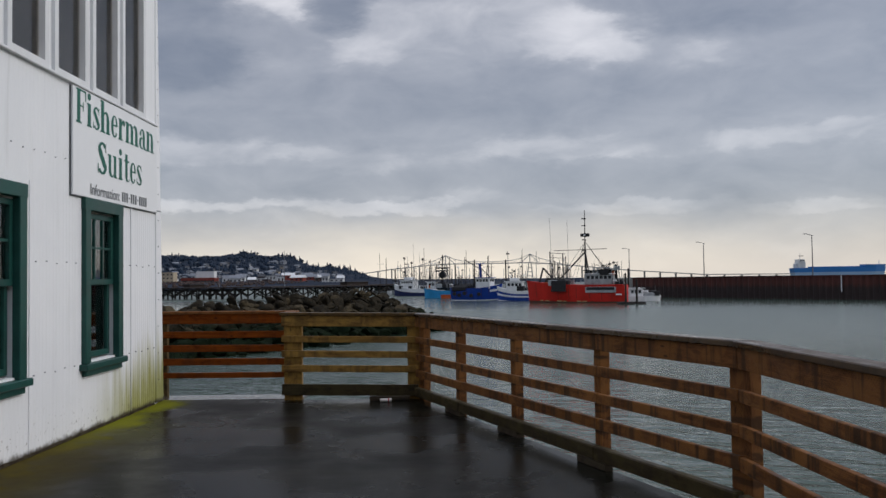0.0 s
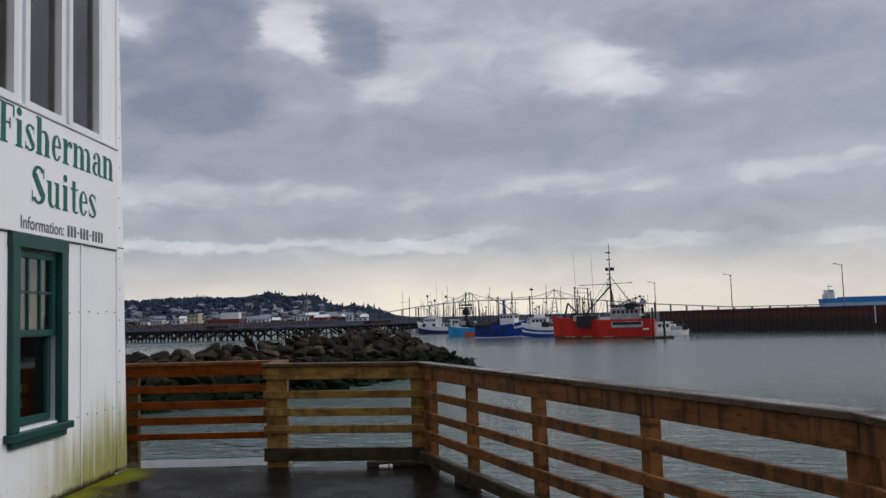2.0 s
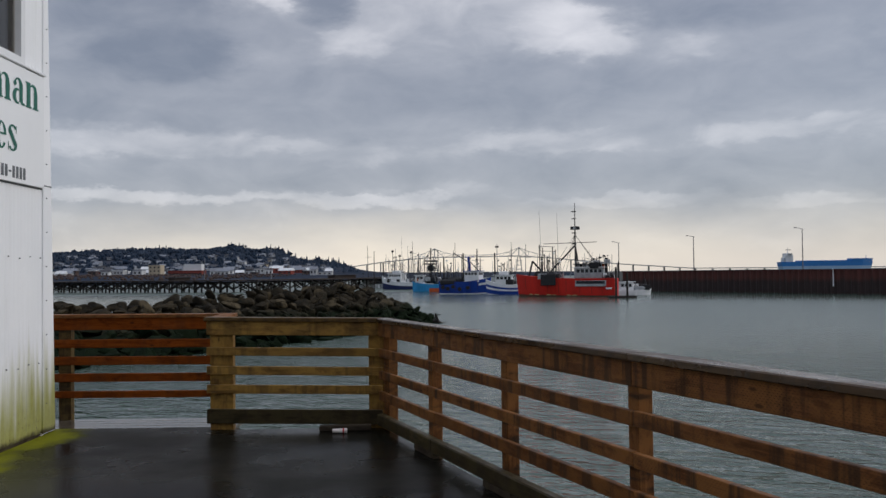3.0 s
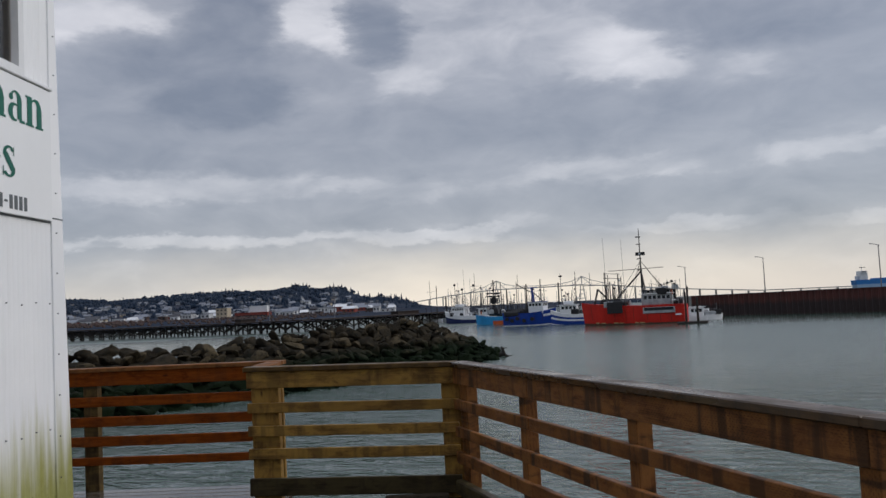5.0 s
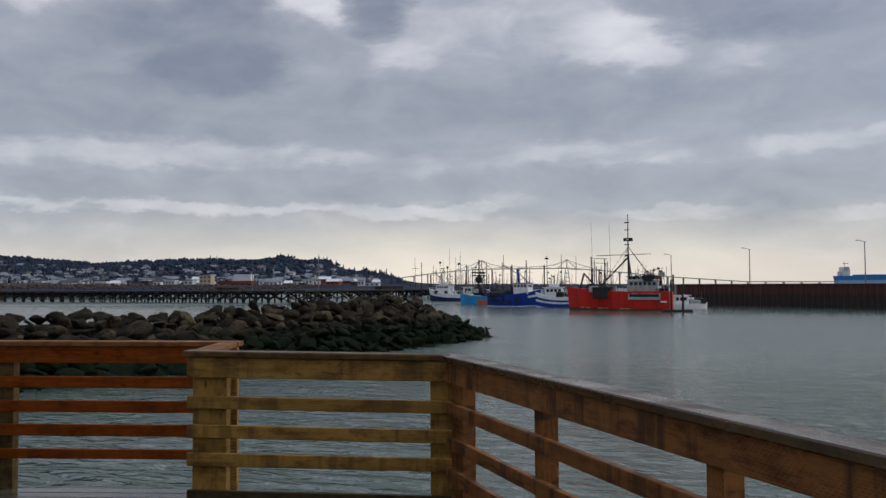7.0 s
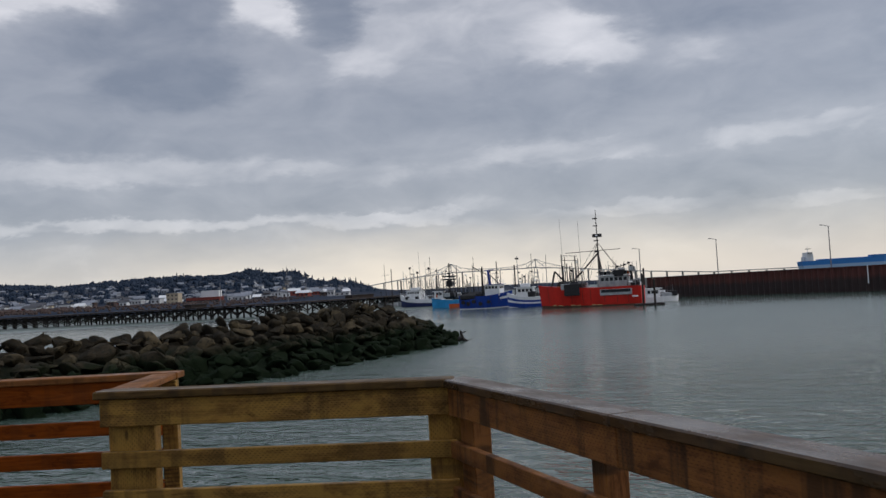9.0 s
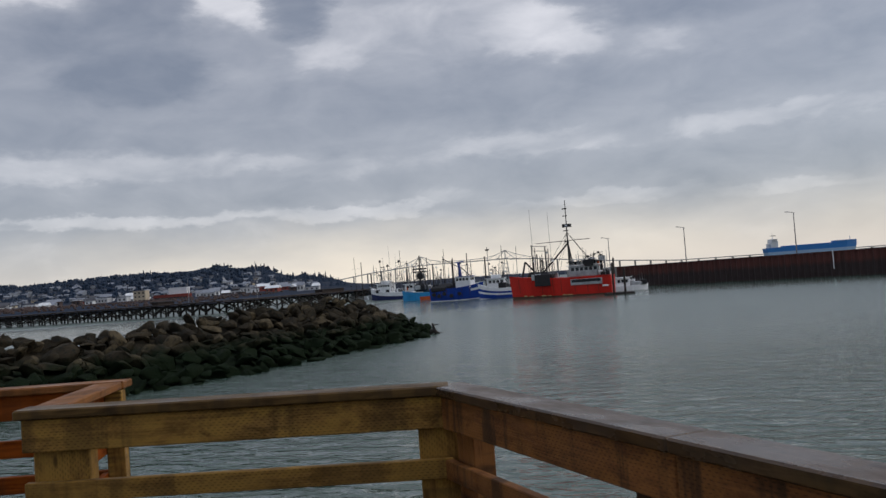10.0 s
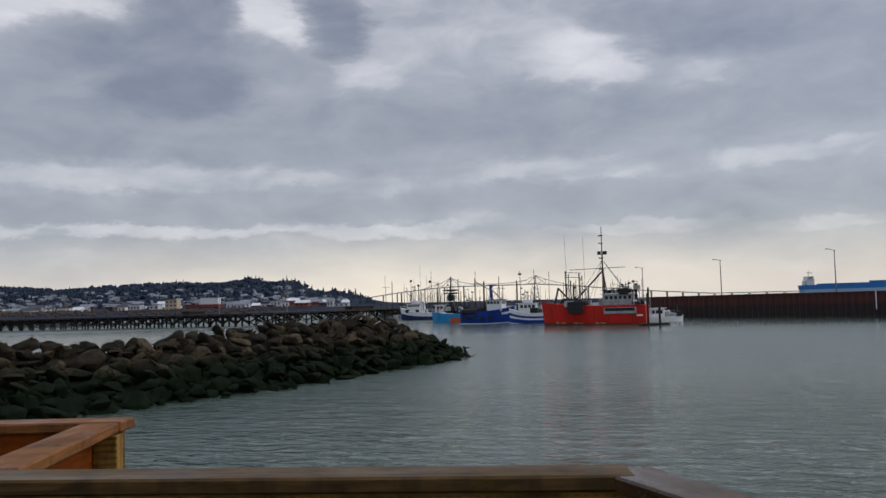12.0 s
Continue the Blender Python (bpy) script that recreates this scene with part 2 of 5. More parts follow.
# The wall grey includes the bluish haze of the far hill
HILLHOUSE = paint("hazy_grey_hillside_walls", (0.24, 0.26, 0.29), 0.4, 0.1, 0.8, 0.1)
HOUSEPALE = paint("pale_house_walls", (0.45, 0.455, 0.46), 0.3, 0.1, 0.8, 0.1)
HOUSEBEIGE = paint("beige_house_walls", (0.40, 0.34, 0.25), 0.2, 0.1, 0.8, 0.1)
HOUSERED = paint("red_brick_walls", (0.20, 0.045, 0.034), 0.25, 0.1, 0.8, 0.1)
ROOFGREY = paint("grey_roof", (0.18, 0.195, 0.225), 0.35, 0.1, 0.7, 0.1)
ROOFDARK = paint("dark_roof", (0.06, 0.062, 0.07), 0.35, 0.1, 0.8, 0.1)
ROOFWHITE = paint("white_roof", (0.62, 0.63, 0.64), 0.12, 0.1, 0.6, 0.1)
WINDOWDARK = paint("dark_window", (0.02, 0.024, 0.03), 0.2, 0.5, 0.12, 0.02)


def make_water():
    m, n = material("harbour_water")
    at = n.add("ShaderNodeNewGeometry", out=0)
    at = n.add("ShaderNodeMapping", {0: at, 2: (0, 0, 0.35)})
    swell = n.noise(n.add("ShaderNodeMapping", {0: at, 3: (0.10, 0.30, 1)}), 1.0, 2, 0.5, 0.6)
    chop = n.noise(n.add("ShaderNodeMapping", {0: at, 3: (0.70, 1.55, 1)}), 1.0, 3, 0.5, 0.9)
    ripple = n.noise(n.add("ShaderNodeMapping", {0: at, 3: (3.0, 5.0, 1)}), 1.0, 2, 0.5, 0.6)
    calm = n.noise(n.add("ShaderNodeMapping", {0: at, 3: (0.012, 0.03, 1)}), 1.0, 3, 0.5)
    sepa = n.tree.nodes.new("ShaderNodeSeparateXYZ")
    n.tree.links.new(n.add("ShaderNodeNewGeometry", out=0), sepa.inputs[0])
    shelter = n.step(sepa.outputs[1], 10.0, 120.0, 1.3, 0.28)      # the inner basin lies calmer than the water by the deck
    breeze = n.math("MULTIPLY", shelter, n.step(calm, 0.35, 0.65, 0.7, 1.25))
    height = n.math("ADD", n.math("MULTIPLY", swell, 0.16), n.math("ADD", n.math("MULTIPLY", chop, 0.23), n.math("MULTIPLY", ripple, 0.016)))
    height = n.math("MULTIPLY", height, breeze)
    return finish(m, n, n.mix(calm, (0.044, 0.070, 0.055), (0.056, 0.084, 0.067)), n.math("MULTIPLY", n.step(sepa.outputs[1], 20.0, 90.0, 0.08, 0.25), n.math("ADD", n.step(sepa.outputs[1], 120.0, 150.0, 1.0, 0.45), n.step(sepa.outputs[1], 205.0, 235.0, 0.0, 1.0))), height, 1.0, 1.0, **{"IOR": 1.33})


def make_deck():
    m, n = material("wet_dark_decking")
    at = n.add("ShaderNodeNewGeometry", out=0)
    big = n.noise(at, 0.55, 5, 0.6)
    bands = n.noise(n.add("ShaderNodeMapping", {0: at, 3: (0.25, 2.4, 1)}), 1.0, 4, 0.6)
    fine = n.noise(at, 60, 4, 0.7)
    sepa = n.tree.nodes.new("ShaderNodeSeparateXYZ")
    n.tree.links.new(at, sepa.inputs[0])
    side = n.math("ADD", sepa.outputs[0], n.math("MULTIPLY", n.math("SUBTRACT", n.noise(at, 1.6, 5, 0.65), 0.5), 1.2))
    moss = n.math("MAXIMUM", n.step(side, -2.82, -3.2), n.math("MULTIPLY", n.step(side, -2.2, -3.0, 0.0, 0.6), n.step(sepa.outputs[1], 9.6, 7.0)), clamp=True)
    tone = n.mix(n.step(bands, 0.35, 0.7), (0.006, 0.0058, 0.0042), (0.014, 0.0132, 0.0098))
    ochre = n.mix(n.noise(at, 7, 5, 0.65), (0.04, 0.028, 0.012), (0.12, 0.095, 0.014))
    green = n.mix(n.noise(at, 18, 4, 0.7), (0.11, 0.115, 0.011), (0.26, 0.26, 0.016))
    far = n.step(n.math("ADD", sepa.outputs[1], n.math("MULTIPLY", big, 2.0)), 8.3, 10.2)
    tone = n.mix(n.math("MULTIPLY", moss, 0.9), tone, n.mix(far, ochre, green))
    rough = n.math("ADD", n.step(big, 0.35, 0.65, 0.17, 0.42), n.math("MULTIPLY", moss, 0.5), clamp=True)
    height = n.math("ADD", n.math("MULTIPLY", fine, 0.4), n.math("MULTIPLY", bands, 0.8))
    return finish(m, n, tone, rough, height, 0.25, 0.008, **{"Specular IOR Level": 0.045})


def make_siding():
    """White corrugated sheet, with green growth low down near the corner, rust specks and grime."""
    m, n = material("white_corrugated_metal")
    at = n.add("ShaderNodeNewGeometry", out=0)
    sepa = n.tree.nodes.new("ShaderNodeSeparateXYZ")
    n.tree.links.new(at, sepa.inputs[0])
    big = n.noise(at, 0.7, 4, 0.6)
    runs = n.noise(n.add("ShaderNodeMapping", {0: at, 3: (1, 9, 0.5)}), 1.0, 5, 0.6)
    tone = n.mix(n.step(big, 0.3, 0.7), (0.80, 0.81, 0.825), (0.86, 0.865, 0.875))
    tone = n.mix(n.step(runs, 0.55, 0.8, 0.0, 0.3), tone, (0.48, 0.49, 0.47))
    top = n.math("MULTIPLY_ADD", runs, 1.5, n.math("MULTIPLY_ADD", sepa.outputs[1], 0.16, -1.68))
    growth = n.math("MULTIPLY", n.step(n.math("SUBTRACT", top, sepa.outputs[2]), -0.25, 0.55), n.step(sepa.outputs[1], 8.3, 9.9))
    tone = n.mix(n.math("MULTIPLY", growth, 0.95), tone, n.mix(n.noise(at, 14, 4), (0.24, 0.23, 0.025), (0.40, 0.40, 0.11)))
    speck = n.step(n.noise(at, 22, 4, 0.7), 0.60, 0.68)
    low = n.step(sepa.outputs[2], 0.45, 0.0, 0.03, 0.9)
    tone = n.mix(n.math("MULTIPLY", speck, low), tone, (0.10, 0.075, 0.05))
    foot = n.math("MULTIPLY_ADD", n.noise(at, 9, 5, 0.7), -0.11, sepa.outputs[2])
    tone = n.mix(n.step(foot, 0.03, -0.03, 0.0, 0.95), tone, (0.035, 0.024, 0.014))
    return finish(m, n, tone, 0.42, n.noise(at, 40, 4), 0.12, 0.004)


def make_rock():
    m, n = material("breakwater_rock")
    at = n.add("ShaderNodeNewGeometry", out=0)
    sepa = n.tree.nodes.new("ShaderNodeSeparateXYZ")
    n.tree.links.new(at, sepa.inputs[0])
    chance = n.add("ShaderNodeObjectInfo", out=5)
    big, fine = n.noise(at, 0.8, 4), n.noise(at, 5.0, 6, 0.7)
    tone = n.mix(n.step(big, 0.3, 0.7), (0.016, 0.013, 0.009), (0.046, 0.037, 0.024))
    tone = n.mix(n.step(chance, 0.5, 1.0, 0.0, 0.7), tone, (0.115, 0.090, 0.054))
    tone = n.mix(n.step(fine, 0.47, 0.66, 0.0, 0.85), tone, (0.012, 0.015, 0.014))
    tide = n.math("MULTIPLY_ADD", big, 1.5, n.math("ADD", sepa.outputs[2], 0.75))
    weed = n.step(tide, 0.55, -0.55)
    tone = n.mix(n.math("MULTIPLY", weed, 0.92), tone, n.mix(n.noise(at, 1.4, 4), (0.003, 0.0065, 0.003), (0.009, 0.0185, 0.0075)))
    return finish(m, n, tone, 0.85, fine, 1.0, 0.14, **{"Specular IOR Level": 0.04})


def make_sheet_pile():
    m, n = material("rusty_sheet_piling")
    at = n.add("ShaderNodeNewGeometry", out=0)
    sepa = n.tree.nodes.new("ShaderNodeSeparateXYZ")
    n.tree.links.new(at, sepa.inputs[0])
    runs = n.noise(n.add("ShaderNodeMapping", {0: at, 3: (1.2, 1.2, 0.12)}), 1.0, 5, 0.6)
    tone = n.mix(n.step(runs, 0.3, 0.7), (0.055, 0.014, 0.010), (0.088, 0.022, 0.016))
    tide = n.step(n.math("MULTIPLY_ADD", runs, 1.2, sepa.outputs[2]), 0.5, -0.7)
    tone = n.mix(n.math("MULTIPLY", tide, 0.85), tone, (0.012, 0.010, 0.010))
    return finish(m, n, tone, 0.75, runs, 0.5, 0.05)


def make_hill():
    m, n = material("hazy_hillside_growth")
    at = n.add("ShaderNodeNewGeometry", out=0)
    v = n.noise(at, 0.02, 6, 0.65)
    # Blue haze of distance is mixed into both ground colours
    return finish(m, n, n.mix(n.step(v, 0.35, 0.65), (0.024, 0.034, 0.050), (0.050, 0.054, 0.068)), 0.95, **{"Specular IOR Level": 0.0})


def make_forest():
    m, n = material("hazy_dark_conifers")
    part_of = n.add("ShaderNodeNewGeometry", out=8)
    # Tree colours are lightened and blued to paint the distance haze
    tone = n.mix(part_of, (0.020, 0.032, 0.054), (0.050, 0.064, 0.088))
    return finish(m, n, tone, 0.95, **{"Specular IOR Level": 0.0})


def make_pane(name, tint, clear):
    m, n = material(name)
    glass = n.add("ShaderNodeBsdfGlossy", {"Color": (0.9, 0.93, 0.95, 1), "Roughness": 0.03})
    see = n.add("ShaderNodeBsdfTransparent", {"Color": (*tint, 1)})
    fres = n.add("ShaderNodeFresnel", {"IOR": 1.6})
    n.add("ShaderNodeOutputMaterial", {0: n.add("ShaderNodeMixShader", {0: n.math("MULTIPLY_ADD", fres, 0.9, clear), 1: see, 2: glass})})
    return m


WATERMAT, DECKMAT, SIDING, ROCK, SHEETPILE = make_water(), make_deck(), make_siding(), make_rock(), make_sheet_pile()
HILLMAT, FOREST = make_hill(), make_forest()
GLASS = make_pane("window_glass", (0.88, 0.9, 0.9), 0.08)
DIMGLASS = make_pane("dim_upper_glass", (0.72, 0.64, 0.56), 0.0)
BRUSH = paint("bare_brush", (0.060, 0.041, 0.036), 0.3, 0.05, 0.95, 0.1)
WEEDWALL = paint("dark_shore_wall", (0.042, 0.031, 0.027), 0.3, 0.1, 0.9, 0.2)
CURTAIN = paint("pale_window_blind", (0.62, 0.58, 0.48), 0.15, 3, 0.8, 0.1)
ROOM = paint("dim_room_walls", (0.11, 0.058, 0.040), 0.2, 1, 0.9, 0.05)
LITTER = paint("white_litter", (0.72, 0.66, 0.64), 0.2, 12, 0.5, 0.1)


# ---- building blocks ----
def mesh_of(name, bm, mat, smooth=False):
    bm.normal_update()
    me = bpy.data.meshes.new(name)
    bm.to_mesh(me)
    bm.free()
    me.materials.append(mat)
    if smooth:
        me.polygons.foreach_set("use_smooth", [True] * len(me.polygons))
    return me


def part(name, bm, mat, parent=None, label="", m=None, smooth=False):
    ob = new(name, bm if isinstance(bm, bpy.types.Mesh) else mesh_of(name, bm, mat, smooth))
    if m is not None:
        ob.matrix_basis = m
    ob.parent = parent
    return tagged(ob, label)


def thing(name, label, category, m=None, group="", kind=""):
    ob = new(name)
    ob.empty_display_size = 0.2
    if m is not None:
        ob.matrix_basis = m
    return tagged(ob, label, category, group, kind)


def box(bm, x0, x1, y0, y1, z0, z1, bevel=0.0):
    made = bmesh.ops.create_cube(bm, size=1.0, matrix=Matrix.Translation(((x0 + x1) / 2, (y0 + y1) / 2, (z0 + z1) / 2))
                                 @ Matrix.Diagonal((abs(x1 - x0), abs(y1 - y0), abs(z1 - z0), 1)))
    if bevel:
        edges = {e for v in made["verts"] for e in v.link_edges}
        bmesh.ops.bevel(bm, geom=list(edges), offset=bevel, segments=1, affect="EDGES")
    return bm


def one_box(*size, bevel=0.0):
    return box(bmesh.new(), *size, bevel=bevel)


def tube(bm, p, q, r0, r1=None, sides=6):
    p, q = Vector(p), Vector(q)
    d = q - p
    m = Matrix.Translation((p + q) / 2) @ d.to_track_quat("Z", "Y").to_matrix().to_4x4()
    bmesh.ops.create_cone(bm, cap_ends=True, segments=sides, radius1=r0, radius2=r0 if r1 is None else r1, depth=d.length, matrix=m)
    return bm


def one_tube(*a, **k):
    return tube(bmesh.new(), *a, **k)


def plank(name, p, q, thick, high, mat, parent, label="", bevel=0.004):
    """A board from p to q (centres of its ends), lying along its own x axis, upright."""
    p, q = Vector(p), Vector(q)
    d = q - p
    side = Vector((-d.y, d.x, 0)).normalized() if abs(d.z) < d.length * 0.99 else Vector((0, 1, 0))
    fwd = d.normalized()
    up = fwd.cross(side)
    m = Matrix.Translation((p + q) / 2) @ Matrix((fwd, side, up)).transposed().to_4x4()
    L = d.length / 2
    return part(name, one_box(-L, L, -thick / 2, thick / 2, -high / 2, high / 2, bevel=bevel), mat, parent, label, m)


# ---- large structure ----
def sheet(name, x0, x1, y0, y1, z, mat):
    bm = bmesh.new()
    bm.faces.new([bm.verts.new(v) for v in ((x0, y0, z), (x1, y0, z), (x1, y1, z), (x0, y1, z))])
    return part(name, bm, mat)


tagged(sheet("water", -4800, 4800, -4000, 4900, WATER, WATERMAT), "grey-green rippled harbour water under an overcast sky", "water", kind="structure")

CORNER = Vector((-0.048, 10.671, 0))       # inner corner of the railing
BEND = Vector((2.155, 5.115, 0))            # where the long railing turns
NEAR = Vector((2.72, -4.5, 0))
LEFT = Vector((-1.735, 10.671, 0))


def make_floor():
    bm = bmesh.new()
    edge = [(-3.28, -6), (2.85, -6), (2.75, -4.5), (2.185, 5.125), (-0.018, 10.70), (-1.62, 10.705), (-1.63, 10.87), (-3.28, 10.87)]
    top = [bm.verts.new((x, y, 0)) for x, y in edge]
    low = [bm.verts.new((x, y, -0.16)) for x, y in edge]
    bm.faces.new(top)
    bm.faces.new(low[::-1])
    for i in range(len(edge)):
        j = (i + 1) % len(edge)
        bm.faces.new((top[i], low[i], low[j], top[j]))
    ob = part("floor", bm, DECKMAT)
    return tagged(ob, "dark wet deck with yellow-green moss along the wall", "deck", kind="structure")


make_floor()

landing = thing("landing", "wet grey planks a small step below the deck", "landing", kind="structure")
for i in range(7):
    y = 10.96 + i * 0.152
    plank("plank", (-6.0, y, -0.105), (-1.62, y, -0.105), 0.138, 0.04, WETPLANK, landing)
for x in (-5.6, -3.7, -1.75):
    plank("joist", (x, 10.88, -0.215), (x, 12.02, -0.215), 0.05, 0.18, DARKWOOD, landing)
deck_piles = thing("deck_piling", "tarred timber piles that carry the deck", "piling", kind="structure")
for x, y in ((-3.0, 10.4), (-0.9, 10.4), (0.8, 8.3), (1.9, 5.2), (2.25, 1.0), (2.6, -4), (-3, 5), (-3, 0), (-5.5, 11.6), (-1.9, 11.6)):
    part("pile", one_tube((x, y, WATER - 1), (x, y, -0.16 if y < 11 else -0.305), 0.15, sides=10), PILE, deck_piles)

# the white building
WX, WY = -3.263, 10.765
TOP = 5.9


def corrugated(y0, y1, z0, z1, holes):
    """A sheet with vertical ribs, standing in the plane x = WX, cut round its openings."""
    bm = bmesh.new()
    pitch, deep = 0.068, 0.0038
    n = int((y1 - y0) / pitch * 4)
    ys = [y0 + (y1 - y0) * i / n for i in range(n + 1)]
    levels = sorted({z0, z1, *[z for h in holes for z in h[2:] if z0 < z < z1]})
    grid = {}
    for i, y in enumerate(ys):
        x = WX + deep * (0.0, 0.75, 1.0, 0.75)[i % 4]
        for k, z in enumerate(levels):
            ragged = 0.02 * noise.noise((y * 3, 1, 0)) if z == z0 and z0 < 0.5 else 0
            grid[i, k] = bm.verts.new((x, y, z + ragged))
    for i in range(n):
        for k in range(len(levels) - 1):
            cy, cz = (ys[i] + ys[i + 1]) / 2, (levels[k] + levels[k + 1]) / 2
            if not any(a < cy < b and c < cz < d for a, b, c, d in holes):
                bm.faces.new((grid[i, k], grid[i + 1, k], grid[i + 1, k + 1], grid[i, k + 1]))
    return bm


def leaning(bm):
    """The corner draws in a little towards the top."""
    for v in bm.verts:
        if v.co.y > 10.58:
            v.co.y -= 0.038 * max(0.0, v.co.z)
    return bm


building = thing("building", "white building clad in corrugated metal with dark green window frames", "building", kind="structure")
LOWWIN = [(y, y + 0.77) for y in (8.460, 6.29, 4.145, 2.0, -0.145, -2.29)]      # openings, low windows
UPWIN = [(9.405, 10.055), (8.600, 9.245), (7.745, 8.405)] + [(6.885 - 0.862 * i, 7.545 - 0.862 * i) for i in range(14)]
holes = [(a, b, 0.72, 2.26) for a, b in LOWWIN] + [(a, b, 3.49, 5.4) for a, b in UPWIN]
part("siding", corrugated(-5.5, 10.50, 0.03, 3.43, holes), SIDING, building)
part("upper_siding", corrugated(-5.5, 10.50, 3.43, TOP, holes), SIDING, building)
wall = bmesh.new()
for a, b, c, d in [(-5.5, 10.55, 2.26, 3.49), (-5.5, 10.55, 5.4, TOP), (-5.5, 10.55, -0.1, 0.72)]:
    box(wall, WX - 0.16, WX - 0.006, a, b, c, d)
for spans, c, d in ((LOWWIN, 0.72, 2.26), (UPWIN, 3.49, 5.4)):
    edges = sorted(spans)
    last = -5.5
    for a, b in edges + [(10.55, None)]:
        if a > last:
            box(wall, WX - 0.16, WX - 0.006, last, a, c, d)
        last = b
part("wall", wall, WHITE, building)
# Dark strip painted for the shade in the gap at the wall's foot
part("sill_plate", one_box(WX - 0.006, WX - 0.001, -5.5, 10.48, -0.002, 0.034), DARKWOOD, building, "dark strip painted for the shade under the metal cladding")
part("end_wall", leaning(one_box(-9.5, WX - 0.165, WY - 0.16, WY - 0.01, -0.3, TOP)), WHITE, building)
part("back_wall", one_box(-9.6, -9.5, -5.5, WY - 0.01, -0.3, TOP), WHITE, building)
part("rear_wall", one_box(-9.5, WX - 0.165, -5.6, -5.5, -0.3, TOP), WHITE, building)
part("corner_trim", leaning(one_box(WX - 0.02, WX + 0.016, 10.50, WY, 0.02, TOP, bevel=0.004)), SIDING, building, "flat white metal corner strip")
part("corner_return", leaning(one_box(WX - 0.30, WX - 0.022, WY - 0.008, WY + 0.008, 0.02, TOP, bevel=0.003)), SIDING, building)
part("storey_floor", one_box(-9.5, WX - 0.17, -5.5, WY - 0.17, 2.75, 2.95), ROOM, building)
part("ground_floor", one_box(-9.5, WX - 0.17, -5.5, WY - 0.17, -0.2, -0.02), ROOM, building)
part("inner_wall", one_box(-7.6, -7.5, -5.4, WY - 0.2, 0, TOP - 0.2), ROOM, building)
part("roof", one_box(-9.9, WX + 0.25, -5.8, WY + 0.25, TOP, TOP + 0.2), ROOFGREY, building)
ledge = part("ledge", one_box(WX, WX + 0.045, -5.5, 10.50, 3.445, 3.472, bevel=0.006), WHITE, building, "white flashing below the upper windows")
part("seam", one_box(WX, WX + 0.018, 10.50, WY - 0.09, 2.392, 2.404), SIGNGREY, building)
for y in (9.67, 7.28, 5.3, 3.3):
    part("sheet_lap", one_box(WX + 0.002, WX + 0.011, y, y + 0.02, 0.03, 2.41), SIDING, building)
screw = one_tube((0, 0, 0), (0.012, 0, 0), 0.005, sides=6)
screw = mesh_of("screw", screw, SIGNGREY)
for z in (0.70, 1.70, 2.69):
    for i in range(30):
        y = 10.42 - i * 0.204 + (0.03 if z == 1.7 else 0)
        if not any(a - 0.2 < y < b + 0.2 and c - 0.2 < z < d + 0.2 for a, b, c, d in holes):
            part("screw", screw, None, building, m=pose(WX + 0.006, y, z + 0.01 * math.sin(i * 2.3)))
for i in range(16):
    part("screw", screw, None, building, m=pose(WX + 0.014, 10.56, 0.3 + i * 0.33))

for i, (a, b) in enumerate(LOWWIN):
    win = thing("window_%d" % (i + 1), "dark green wooden sash window with six small upper panes", "window", kind="structure")
    for y0, y1, z0, z1 in ((a - 0.105, a + 0.02, 0.70, 2.25), (b - 0.02, b + 0.105, 0.70, 2.25), (a - 0.115, b + 0.115, 2.24, 2.362)):
        part("casing", one_box(WX - 0.02, WX + 0.05, y0, y1, z0, z1, bevel=0.006), GREEN, win)
    part("window_sill", one_box(WX - 0.05, WX + 0.085, a - 0.15, b + 0.15, 0.635, 0.70, bevel=0.008), GREEN, win)
    part("apron", one_box(WX, WX + 0.045, a - 0.09, b + 0.09, 0.575, 0.632, bevel=0.006), GREEN, win)
    for sash, z0, z1, x in (("upper_sash", 1.49, 2.22, WX - 0.055), ("lower_sash", 0.74, 1.53, WX - 0.10)):
        frame_mesh = bmesh.new()
        box(frame_mesh, x, x + 0.04, a + 0.02, a + 0.075, z0, z1)
        box(frame_mesh, x, x + 0.04, b - 0.075, b - 0.02, z0, z1)
        box(frame_mesh, x, x + 0.04, a + 0.075, b - 0.075, z1 - 0.05, z1)
        box(frame_mesh, x, x + 0.04, a + 0.075, b - 0.075, z0, z0 + 0.055)
        s = part(sash, frame_mesh, GREEN, win)
        pane = part("pane", one_box(x + 0.016, x + 0.020, a + 0.07, b - 0.07, z0 + 0.05, z1 - 0.045), GLASS, s)
        pane.visible_shadow = False
        if sash == "upper_sash":
            for k in (1, 2):
                y = a + 0.075 + (b - a - 0.15) * k / 3
                part("muntin", one_box(x + 0.004, x + 0.034, y - 0.011, y + 0.011, z0 + 0.055, z1 - 0.05), GREEN, s)
            part("muntin", one_box(x + 0.006, x + 0.031, a + 0.075, b - 0.075, 1.860, 1.882), GREEN, s)
    part("blind", one_box(WX - 0.19, WX - 0.182, a - 0.05, b + 0.05, 1.50, 2.32), CURTAIN, win, "pale drawn blind behind the upper sash")
